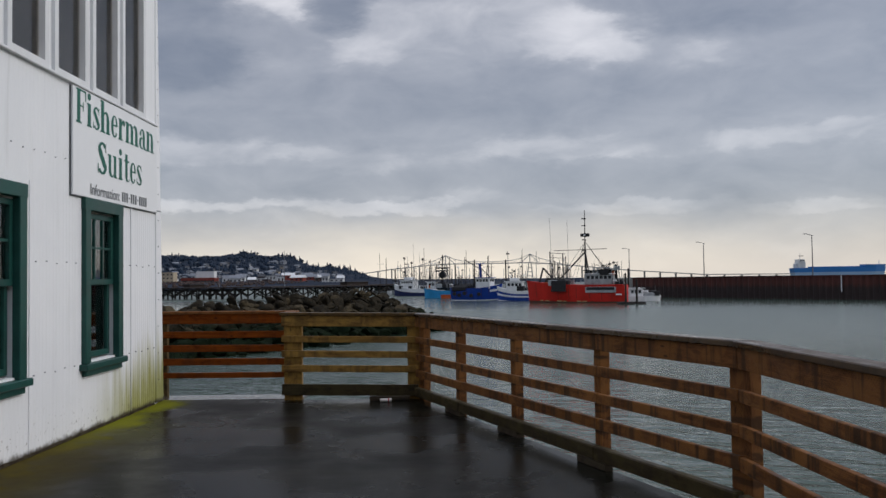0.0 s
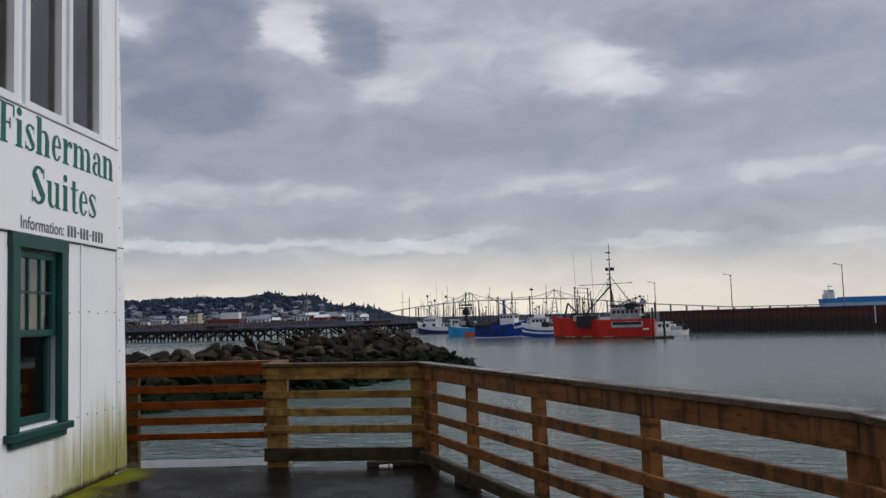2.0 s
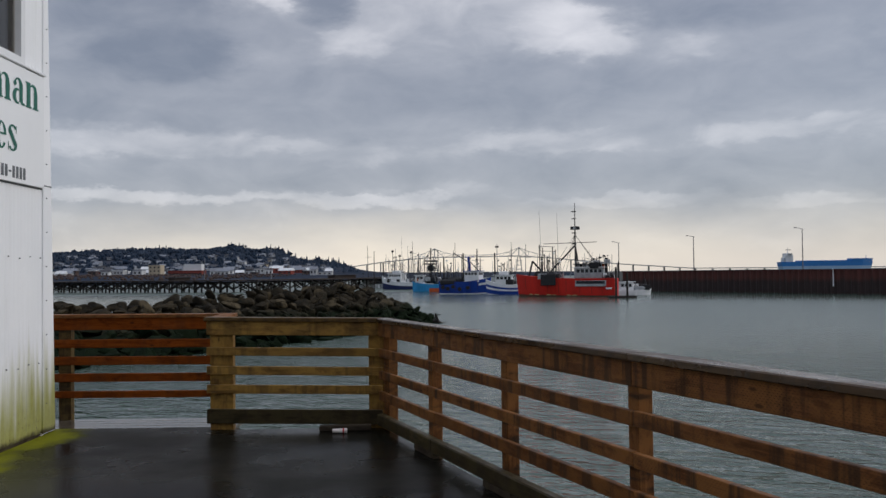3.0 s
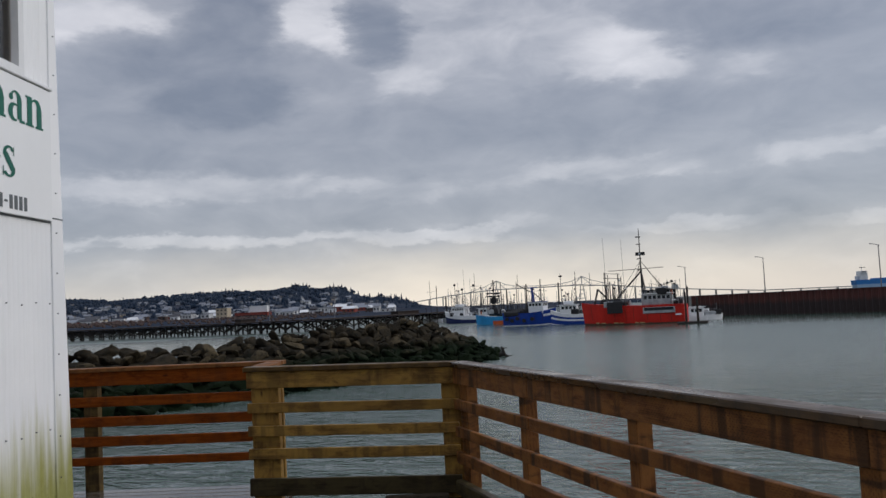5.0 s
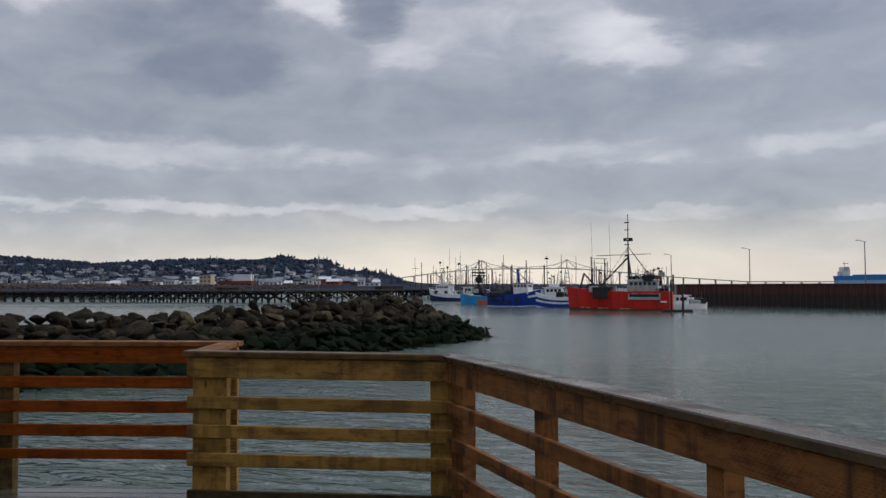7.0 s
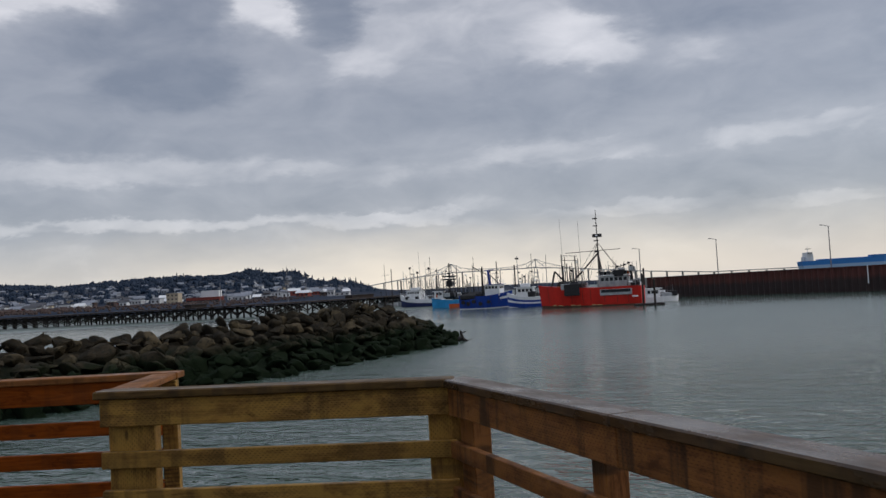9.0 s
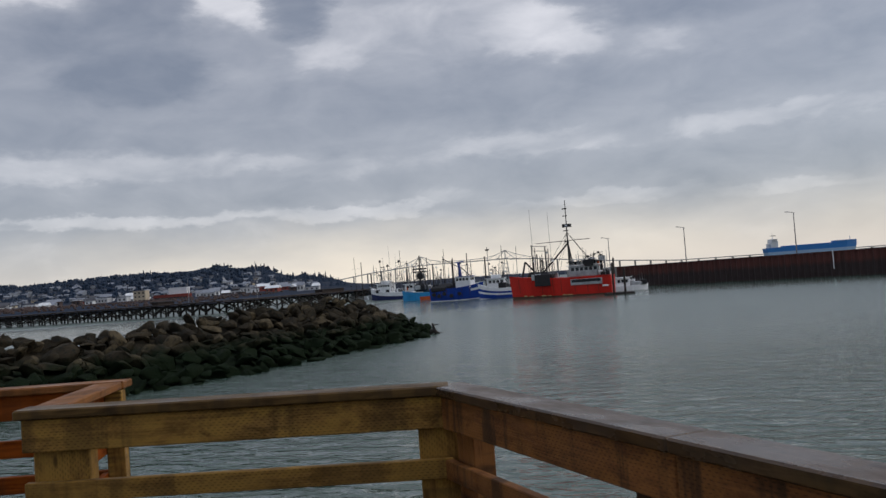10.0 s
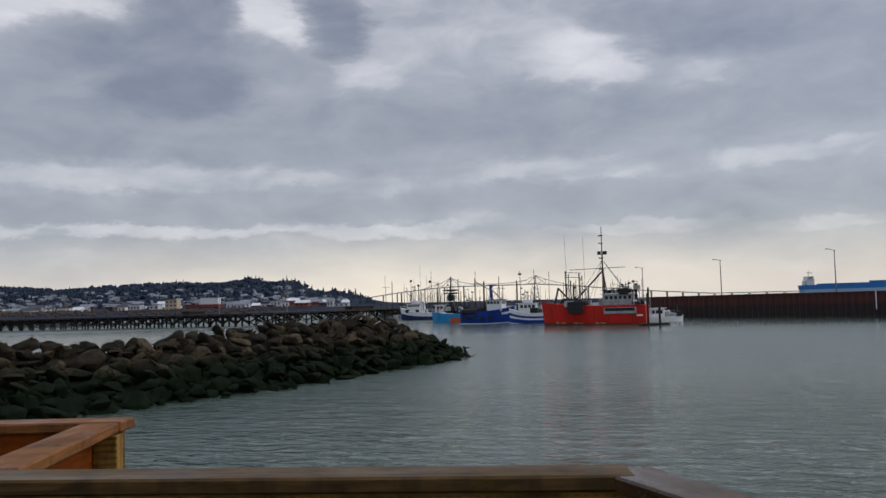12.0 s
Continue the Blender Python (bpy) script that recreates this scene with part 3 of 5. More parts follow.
for i, (a, b) in enumerate(UPWIN):
    win = thing("window_%d" % (i + 10), "tall white-framed upper window with dark glass", "window", kind="structure")
    fr = bmesh.new()
    box(fr, WX - 0.05, WX + 0.035, a - 0.04, a + 0.035, 3.475, 5.45)
    box(fr, WX - 0.05, WX + 0.035, b - 0.035, b + 0.04, 3.475, 5.45)
    box(fr, WX - 0.05, WX + 0.035, a + 0.035, b - 0.035, 3.475, 3.525)
    box(fr, WX - 0.05, WX + 0.035, a + 0.035, b - 0.035, 5.37, 5.45)
    part("window_frame", fr, WHITE, win)
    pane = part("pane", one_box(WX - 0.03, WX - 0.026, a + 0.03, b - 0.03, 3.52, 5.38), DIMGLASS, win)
    pane.visible_shadow = False

# the sign
sign = thing("sign", "white board with green serif lettering fixed to the siding", "sign", m=pose(WX + 0.012, 8.088, 2.368))
part("board", one_box(0, 0.022, 0, 2.39, 0, 1.068, bevel=0.004), SIGNWHITE, sign)
part("board_edge", one_box(-0.010, -0.002, -0.02, 2.405, -0.014, 1.070), SIGNGREY, sign)


class Serif:
    """Upright letters with heavy stems, hairline joins and slab serifs, cap height 1."""

    def __init__(self):
        self.bm, self.x = bmesh.new(), 0.0

    def quad(self, *corners):
        self.bm.faces.new([self.bm.verts.new((0.0, self.x + x, z)) for x, z in corners])

    def bar(self, x0, x1, z0, z1):
        self.quad((x0, z0), (x1, z0), (x1, z1), (x0, z1))

    def bow(self, outer, inner, a0, a1, steps=16):
        """The band between two ellipses (centre, radii) over a range of degrees."""
        rim = []
        for k in range(steps + 1):
            a = radians(a0 + (a1 - a0) * k / steps)
            rim.append([(e[0] + e[2] * math.cos(a), e[1] + e[3] * math.sin(a)) for e in (outer, inner)])
        for p, q in zip(rim, rim[1:]):
            self.quad(p[0], q[0], q[1], p[1])

    def ball(self, x, z, r):
        self.bow((x, z, r, r), (x, z, 0.004, 0.004), 0, 360, 12)

    def stem(self, x, z0, z1, foot=(0.07, 0.07), head=None):
        self.bar(x - 0.012, x + 0.186, z0, z1)
        if foot:
            self.bar(x - foot[0], x, z0, z0 + 0.05)
            self.bar(x + 0.17, x + 0.17 + foot[1], z0, z0 + 0.05)
        if head:
            self.bar(x - head, x, z1 - 0.05, z1)

    def arch(self, x):
        """From a stem that ends at x over to the next one."""
        self.bow((x + 0.17, 0.47, 0.21, 0.22), (x + 0.105, 0.47, 0.105, 0.15), 0, 150)

    def snake(self, w, h):
        """An s of that width and height."""
        r, q = w / 2, h / 4
        self.bow((r, h - q, r * 0.92, q), (r * 1.02, h - q, r * 0.44, q * 0.70), 25, 200)
        self.bow((r, q, r, q), (r * 0.98, q, r * 0.46, q * 0.70), -155, 20)
        self.quad((r * 0.09, h - q * 1.22), (r * 0.72, h - q * 0.80), (r * 1.96, q * 1.2), (r * 1.32, q * 0.80))
        self.bar(w * 0.86, w * 0.92, h * 0.70, h * 0.98)
        self.bar(0.0, w * 0.07, h * 0.02, h * 0.32)

    def letter(self, c):
        wide = {"F": 0.70, "S": 0.70, "i": 0.42, "s": 0.50, "h": 0.78, "e": 0.56, "r": 0.56, "m": 1.16, "a": 0.66, "n": 0.78, "u": 0.80, "t": 0.50}[c]
        if c == "F":
            self.stem(0.09, 0, 1, (0.09, 0.10), 0.09)
            self.bar(0.26, 0.64, 0.95, 1.0)
            self.bar(0.58, 0.64, 0.70, 0.95)
            self.bar(0.26, 0.45, 0.49, 0.54)
            self.bar(0.43, 0.48, 0.38, 0.65)
        elif c == "S":
            self.snake(0.62, 1.0)
        elif c == "s":
            self.snake(0.44, 0.70)
        elif c == "i":
            self.stem(0.07, 0, 0.70, head=0.07)
            self.ball(0.15, 0.90, 0.11)
        elif c in "hn":
            self.stem(0.07, 0, 1.0 if c == "h" else 0.70, head=0.07)
            self.arch(0.24)
            self.stem(0.45, 0, 0.47)
        elif c == "m":
            self.stem(0.07, 0, 0.70, head=0.07)
            for x in (0.24, 0.62):
                self.arch(x)
                self.stem(x + 0.21, 0, 0.47)
        elif c == "r":
            self.stem(0.07, 0, 0.70, (0.07, 0.10), 0.07)
            self.bow((0.40, 0.49, 0.17, 0.20), (0.40, 0.49, 0.10, 0.14), 70, 180)
            self.ball(0.44, 0.58, 0.085)
        elif c == "e":
            self.bow((0.24, 0.35, 0.24, 0.36), (0.26, 0.35, 0.10, 0.31), 4, 325)
            self.bar(0.13, 0.45, 0.36, 0.41)
        elif c == "a":
            self.bar(0.34, 0.51, 0.06, 0.50)
            self.bar(0.42, 0.62, 0.0, 0.06)
            self.bow((0.29, 0.49, 0.22, 0.21), (0.25, 0.49, 0.09, 0.16), 0, 165)
            self.ball(0.12, 0.53, 0.075)
            self.bow((0.23, 0.20, 0.23, 0.21), (0.27, 0.20, 0.10, 0.155), 65, 295)
        elif c == "u":
            self.bar(0.07, 0.24, 0.22, 0.70)
            self.bar(0.45, 0.62, 0.0, 0.70)
            self.bow((0.28, 0.23, 0.21, 0.24), (0.345, 0.23, 0.105, 0.18), 180, 330)
            self.bar(0.0, 0.07, 0.65, 0.70)
            self.bar(0.37, 0.45, 0.65, 0.70)
            self.bar(0.62, 0.70, 0.0, 0.05)
        elif c == "t":
            self.bar(0.12, 0.29, 0.14, 0.90)
            self.bar(0.0, 0.42, 0.65, 0.70)
            self.bow((0.30, 0.16, 0.18, 0.17), (0.35, 0.16, 0.09, 0.12), 180, 330)
        self.x += wide

    def word(self, text, y0, y1, z, high):
        for c in text:
            self.letter(c)
        ys = [v.co.y for v in self.bm.verts]
        lo, k = min(ys), (y1 - y0) / (max(ys) - min(ys))
        for n, v in enumerate(self.bm.verts):
            v.co = (0.0252 + 0.00002 * (n // 4 % 9), y0 + (v.co.y - lo) * k, z + v.co.z * high)
        return self.bm


def plain_lettering(name, text, y0, y1, z, high, mat, fat):
    curve = bpy.data.curves.new(name, "FONT")
    curve.body, curve.size, curve.offset = text, 1.0, fat
    temp = new("temp", curve)
    bpy.context.view_layer.update()
    me = bpy.data.meshes.new_from_object(temp.evaluated_get(bpy.context.evaluated_depsgraph_get()))
    bpy.data.objects.remove(temp)
    xs, zs = [v.co.x for v in me.vertices], [v.co.y for v in me.vertices]
    sy, sz = (y1 - y0) / (max(xs) - min(xs)), high / (max(zs) - min(zs))
    for v in me.vertices:
        v.co = (0.0255, y0 + (v.co.x - min(xs)) * sy, z + (v.co.y - min(zs)) * sz)
    me.materials.clear()
    me.materials.append(mat)
    return part(name, me, mat, sign)


part("lettering", Serif().word("Fisherman", 0.060, 2.265, 0.718, 0.338), SIGNGREEN, sign)
part("lettering", Serif().word("Suites", 0.585, 1.855, 0.275, 0.340), SIGNGREEN, sign)
plain_lettering("lettering", "Information:", 0.405, 1.175, 0.035, 0.115, SIGNGREY, 0.012)
for i in range(12):
    low, top = (0.085, 0.100) if i in (3, 7) else (0.040, 0.145)
    part("number_bar", one_box(0.0225, 0.0258, 1.245 + 0.066 * i, 1.285 + 0.066 * i, low, top), SIGNGREY, sign)


# ---- railings ----
def railing(a, b, tall_a, tall_b, mat, slats, posts, label, kick=True, reach=(0.0, 0.0), cap_mat=None, joints=(), kick_mat=None, side=1, start=0.003, kick_at=-0.95, post_mat=None):
    """A rail from a to b, its inner face on that line; the posts stand behind the boards. posts: (metres from a, width)."""
    a, b = Vector(a), Vector(b)
    d = (b - a).normalized()
    out = Vector((d.y, -d.x, 0)) * side
    total = (b - a).length
    rail = thing("railing", label, "railing", group="deck railing")

    def spot(s, o, z):
        k = s / total
        return a + d * s + out * o + Vector((0, 0, z + tall_a * (1 - k) + tall_b * k))

    cuts = [-reach[0], *joints, total + reach[1]]
    for i in range(len(cuts) - 1):
        g = 0.0015
        s0, s1 = cuts[i] + g, cuts[i + 1] - g
        plank("cap", spot(s0, 0.048, -0.02), spot(s1, 0.048, -0.02), 0.145, 0.04, cap_mat or mat, rail, "wet worn top board", bevel=0.006)
        plank("top_board", spot(max(s0, start), 0.019, -0.107), spot(min(s1, total - 0.003), 0.019, -0.107), 0.038, 0.132, mat, rail)
        for z, high in slats:
            plank("slat", spot(max(s0, start), 0.019, z + 0.004 * math.sin(z * 40 + i * 5)), spot(min(s1, total - 0.004), 0.019, z), 0.038, high, mat, rail)
        if kick:
            if kick_at < -0.97:
                plank("kerb", spot(max(s0, 0.003), 0.0, kick_at), spot(min(s1, total - 0.05), 0.0, kick_at), 0.074, 0.112, kick_mat or mat, rail, "dark wet kerb timber", bevel=0.01)
            else:
                plank("kick_board", spot(max(s0, start), 0.019, kick_at), spot(min(s1, total - 0.005), 0.019, kick_at), 0.038, 0.14, kick_mat or mat, rail)
    for s, wide in posts:
        foot = spot(s, 0.084, 0)
        if kick and kick_at < -0.97 and 0.3 < s < total - 0.3:
            p = spot(s, 0.0, 0)
            plank("kerb_block", (p.x - d.x * 0.22, p.y - d.y * 0.22, 0.029), (p.x + d.x * 0.22, p.y + d.y * 0.22, 0.029), 0.068, 0.056, DARKWOOD, rail, "short dark block under the kerb")
        m = Matrix((Vector((0, 0, 1)), out, -d)).transposed().to_4x4()
        tall = (foot.z - 0.043 + 0.30) / 2
        part("post", one_box(-tall, tall, -0.045, 0.045, -wide / 2, wide / 2, bevel=0.004), post_mat or mat, rail, m=Matrix.Translation((foot.x, foot.y, tall - 0.30)) @ m)
    return rail


THREE = [(-0.334, 0.08), (-0.520, 0.083), (-0.703, 0.084)]
LONG = [(-0.336, 0.078), (-0.551, 0.078), (-0.752, 0.088)]
FOUR = [(-0.325, 0.092), (-0.515, 0.092), (-0.705, 0.092), (-0.895, 0.075)]
railing(CORNER, LEFT, 1.075, 1.105, BROWN, THREE, [(0.018, 0.165), (1.545, 0.225)],
        "yellowish brown timber railing at the deck's end", reach=(0.04, 0.02), cap_mat=WETBROWN, kick_mat=GREYWOOD, start=-0.034, kick_at=-0.968)
long = (BEND - CORNER).length
railing(BEND, CORNER, 1.094, 1.073, REDDISH, LONG, [(0.03, 0.185), (long - 4.275, 0.095), (long - 2.73, 0.095), (long - 1.31, 0.095), (long - 0.125, 0.16)],
        "reddish brown wet timber railing along the water", reach=(0.0, 0.05), cap_mat=WETCAP, joints=(long - 4.32, long - 1.5), kick_mat=GREYWOOD, kick_at=-0.976)
railing(NEAR, BEND, 1.094, 1.094, REDDISH, LONG, [(0.1, 0.1)] + [(1.5 * i, 0.1) for i in range(1, 6)],
        "reddish brown wet timber railing beside the deck", reach=(0.0, 0.03), cap_mat=WETCAP, joints=(3.1, 6.2), kick_mat=GREYWOOD, kick_at=-0.976)
FAR = Vector((-1.745, 11.87, 0))
railing(LEFT + Vector((0.012, 0.135, 0)), (-1.862, 11.845, 0), 1.100, 1.082, ORANGE, FOUR, [(1.02, 0.09)],
        "orange-stained timber return between two railings", kick=False, cap_mat=WETORANGE, post_mat=BROWN)
railing(FAR + Vector((-0.005, 0, 0)), (-6.0, 11.87, 0), 1.085, 1.105, ORANGE, FOUR, [(0.07, 0.09), (1.90, 0.14), (4.2, 0.1)],
        "orange-stained timber railing around the lower landing", kick=False, reach=(0.02, 0), cap_mat=WETORANGE, post_mat=POSTBROWN)

block = thing("timber_block", "short dark timber offcut lying on the deck under the railing", "timber", m=pose(-0.36, 10.60, 0, 0, 0, 3))
part("piece", one_box(-0.26, 0.24, -0.045, 0.045, 0, 0.05, bevel=0.006), DARKWOOD, block)
cup = thing("crushed_cup", "crushed white paper cup with red print on the deck", "litter", m=pose(-0.40, 10.44, 0.024, 0, 90, 6))
part("body", one_tube((0, 0, -0.075), (0, 0, 0.065), 0.018, 0.024, sides=12), LITTER, cup)
part("band", one_tube((0, 0, 0.02), (0, 0, 0.035), 0.0228, 0.0234, sides=12), BOATRED, cup)


class Lump:
    """Many small solids gathered into one mesh."""

    def __init__(self):
        self.verts, self.faces = [], []

    def cone(self, x, y, z0, z1, r, sides=5, lean=0.0, turn=0.0):
        n = len(self.verts)
        for i in range(sides):
            a = turn + 6.2832 * i / sides
            self.verts.append((x + r * math.cos(a), y + r * math.sin(a), z0))
        self.verts.append((x + lean, y, z1))
        self.faces += [(n + i, n + (i + 1) % sides, n + sides) for i in range(sides)]

    def clump(self, x, y, z, r, rng):
        n = len(self.verts)
        ring = [(math.cos(k * 1.0472), math.sin(k * 1.0472)) for k in range(6)]
        self.verts.append((x, y, z + r * rng.uniform(0.8, 1.1)))
        for lift, wide in ((0.45, 0.85), (-0.4, 0.9)):
            for c, s in ring:
                f = wide * rng.uniform(0.7, 1.15)
                self.verts.append((x + r * c * f, y + r * s * f, z + r * (lift + rng.uniform(-0.2, 0.2))))
        self.verts.append((x, y, z - r))
        for k in range(6):
            j = (k + 1) % 6
            self.faces += [(n, n + 1 + k, n + 1 + j), (n + 1 + k, n + 7 + k, n + 7 + j, n + 1 + j), (n + 7 + k, n + 13, n + 7 + j)]

    def mesh(self, me, m):
        n = len(self.verts)
        self.verts += [tuple(m @ v.co) for v in me.vertices]
        self.faces += [tuple(n + i for i in p.vertices) for p in me.polygons]

    def made(self, name, mat):
        me = bpy.data.meshes.new(name)
        me.from_pydata(self.verts, [], self.faces)
        me.materials.append(mat)
        return me


# ---- breakwater ----
TIP = Vector((0.6, 84.6, WATER))
ALONG, ACROSS = Vector((-0.548, -0.836, 0)), Vector((-0.836, 0.548, 0))
REACH = 95.0


def mound(s, u):
    """Surface of the rock mound: s metres from its tip, u from the near waterline (0) over the crest (1) to the far side (2)."""
    end = min(1.0, max(0.0, s / 6.0)) ** 0.6
    crest = WATER + (2.78 + 0.72 * math.exp(-((s - 10) / 9) ** 2) + 0.15 * math.sin(s * 0.35)) * (0.10 + 0.90 * end)
    half = 6.2 * (0.25 + 0.75 * end)
    z = WATER + (crest - WATER) * max(-0.15, 1 - abs(u - 1) ** 1.15)
    toe = min(3.2, 0.11 * max(0.0, s)) * max(0.0, 1 - u)        # the near side flattens towards the shore
    return TIP + ALONG * s + ACROSS * (half * u - toe - 0.9 * end + (1 - end) * 1.6) + Vector((0, 0, z - WATER))


def make_rocks():
    rng = random.Random(5)
    base = thing("breakwater", "rough stone breakwater with dark weed below the tide line", "breakwater", kind="structure")
    bm = bmesh.new()
    rows = [[bm.verts.new(mound(s * 1.5 - 0.5, u / 6) - Vector((0, 0, 0.28))) for u in range(-1, 14)] for s in range(int(REACH / 1.5))]
    for i in range(len(rows) - 1):
        for k in range(len(rows[0]) - 1):
            bm.faces.new((rows[i][k], rows[i][k + 1], rows[i + 1][k + 1], rows[i + 1][k]))
    part("core", bm, ROCK, base)
    shapes = []
    for i in range(14):
        b = bmesh.new()
        for _ in range(12):
            v = Vector((rng.gauss(0, 1), rng.gauss(0, 1), rng.gauss(0, 1))).normalized() * rng.uniform(0.42, 0.58)
            b.verts.new((max(-0.46, min(0.46, v.x)), max(-0.46, min(0.46, v.y)), max(-0.46, min(0.46, v.z))))
        hull = bmesh.ops.convex_hull(b, input=b.verts)
        bmesh.ops.delete(b, geom=[v for v in b.verts if not v.link_faces], context="VERTS")
        bmesh.ops.bevel(b, geom=list(b.edges), offset=0.05, segments=1, affect="EDGES")
        bmesh.ops.triangulate(b, faces=b.faces)
        shapes.append(mesh_of("rock", b, ROCK))
    spots = []
    s = -0.6
    while s < REACH - 4:
        gap = 0.95 if s < 62 else 1.3
        for u in (0.0, 0.10, 0.20, 0.30, 0.40, 0.50, 0.60, 0.72, 0.84, 0.97, 1.1, 1.35, 1.65):
            p = mound(s + rng.uniform(-0.45, 0.45), u + rng.uniform(-0.07, 0.07))
            size = rng.choice((0.65, 0.9, 1.1, 1.3, 1.5, 1.7)) * rng.uniform(0.85, 1.15)
            spots.append((s, u, p, size))
        s += gap
    near = [q for q in spots if 0.35 < q[1] < 1.0 and q[0] < 58][:300]
    chosen = {id(q) for q in near}
    rest = Lump()
    for q in spots:
        s, u, p, size = q
        m = (Matrix.Translation(p + Vector((0, 0, rng.uniform(-0.15, 0.25)))) @ Euler([rng.uniform(-0.6, 0.6), rng.uniform(-0.6, 0.6), rng.uniform(0, 6.3)]).to_matrix().to_4x4()
             @ Matrix.Diagonal((size * rng.uniform(0.9, 1.6), size * rng.uniform(0.7, 1.1), size * rng.uniform(0.45, 0.9), 1)))
        shape = shapes[rng.randrange(len(shapes))]
        if id(q) in chosen:
            part("rock", shape, None, base, m=m)
        else:
            rest.mesh(shape, m)
    rest = rest.made("rubble", ROCK)
    tagged(part("rubble", rest, ROCK, base), kind="stuff")
    log = thing("driftwood", "dark forked driftwood stump lodged at the breakwater's tip", "driftwood", m=Matrix.Translation((0.15, 84.1, WATER - 0.12)) @ Matrix.Scale(0.62, 4))
    part("trunk", one_tube((-1.6, 0, 0.1), (0.3, 0, 0.75), 0.42, 0.32, sides=8), PILE, log)
    part("branch", one_tube((0.2, 0, 0.6), (-0.1, 0, 1.75), 0.30, 0.14, sides=7), PILE, log)
    part("branch", one_tube((0.0, 0, 1.4), (0.75, 0, 1.55), 0.12, 0.06, sides=6), PILE, log)
    part("branch", one_tube((0.2, 0, 0.5), (1.3, 0, -0.05), 0.28, 0.10, sides=6), PILE, log)


# ---- boats ----
SPREAD = 1.13


def out_there(x, y, z=0.0):
    """A place in the basin."""
    return Vector((0.2 + (x - 0.2) * SPREAD, 4 + (y - 4) * SPREAD, z))


def berth(x, y, turn):
    """The pose of a boat afloat in the basin."""
    return Matrix.Translation(out_there(x, y, WATER)) @ pose(0, 0, 0, 0, 0, turn) @ Matrix.Diagonal((SPREAD, SPREAD, 1.085, 1))


def hull_point(L, B, bow, mid, stern, t, f, depth):
    """t 0 at the stern, 1 at the stem; f 0 at the keel line, 1 at the rail. Gives x, half breadth, z."""
    sheer = stern * (1 - t) ** 2 * 1.0 + mid * (1 - (1 - t) ** 2 - t ** 3) + bow * t ** 3
    full = B / 2 * min(1.0, (1 - max(0.0, (t - 0.45) / 0.55) ** 2.4)) * (0.86 + 0.14 * min(1, t * 4))
    flare = 0.62 + 0.38 * f ** 0.7 if t > 0.5 else 0.80 + 0.20 * f ** 0.6
    x = -L / 2 + L * t + (L * 0.03 * (f - 0.5) * max(0, (t - 0.75) / 0.25))
    return x, max(0.02, full * flare), -depth + (sheer + depth) * f


def hull_band(L, B, bow, mid, stern, f0, f1, out=0.0, t0=0.0, t1=1.0, depth=0.7, closed=False, steps=22, sides=(1, -1)):
    bm = bmesh.new()
    for side in sides:
        rows = []
        for i in range(steps + 1):
            t = t0 + (t1 - t0) * i / steps
            rows.append([bm.verts.new((x, side * (y + out), z)) for x, y, z in
                         (hull_point(L, B, bow, mid, stern, t, f0 + (f1 - f0) * k / 4, depth) for k in range(5))])
        for i in range(steps):
            for k in range(4):
                quad = (rows[i][k], rows[i + 1][k], rows[i + 1][k + 1], rows[i][k + 1])
                bm.faces.new(quad if side < 0 else quad[::-1])
        if side == 1:
            first = rows
        elif closed:
            for i in range(steps):
                bm.faces.new((first[i][4], first[i + 1][4], rows[i + 1][4], rows[i][4]))
            for k in range(4):
                bm.faces.new((first[0][k], rows[0][k], rows[0][k + 1], first[0][k + 1]))
                bm.faces.new((first[-1][k], first[-1][k + 1], rows[-1][k + 1], rows[-1][k]))
    return bm


def deckhouse(boat, x0, x1, wide, z0, z1, mat, windows=True, roof=None, name="wheelhouse"):
    h = part(name, one_box(x0, x1, -wide / 2, wide / 2, z0, z1, bevel=0.08), mat, boat)
    part("roof", one_box(x0 - 0.2, x1 + 0.35, -wide / 2 - 0.15, wide / 2 + 0.15, z1 - 0.02, z1 + 0.10, bevel=0.03), roof or mat, h)
    if windows:
        n = max(2, int((x1 - x0) / 0.75))
        for i in range(n):
            a = x0 + 0.2 + (x1 - x0 - 0.4) * i / n
            for side in (1, -1):
                part("window", one_box(a, a + (x1 - x0 - 0.4) / n * 0.7, side * wide / 2 - 0.03, side * wide / 2 + 0.012, z1 - 0.85, z1 - 0.3), WINDOWDARK, h)
        for i in range(3):
            y = -wide / 2 + 0.25 + (wide - 0.5) * i / 3
            part("window", one_box(x1 - 0.03, x1 + 0.012, y, y + (wide - 0.5) / 3 * 0.8, z1 - 0.85, z1 - 0.3), WINDOWDARK, h)
    return h


def spar(boat, name, p, q, r, mat=BLACK, r1=None, sides=6):
    return part(name, one_tube(p, q, r, r1, sides=sides), mat, boat)


def rail_of(boat, x0, x1, y, z, n=7, mat=BOATGREY):
    bm = bmesh.new()
    for i in range(n):
        x = x0 + (x1 - x0) * i / (n - 1)
        tube(bm, (x, y, z), (x, y, z + 0.95), 0.025, sides=5)
    for dz in (0.5, 0.95):
        tube(bm, (x0, y, z + dz), (x1, y, z + dz), 0.025, sides=5)
    part("handrail", bm, mat, boat)


GEAR = [BLACK, STEEL, BLACK, BOATGREY, BOATWHITE, BLACK, BOATORANGE, BLACK, BOATWHITE]


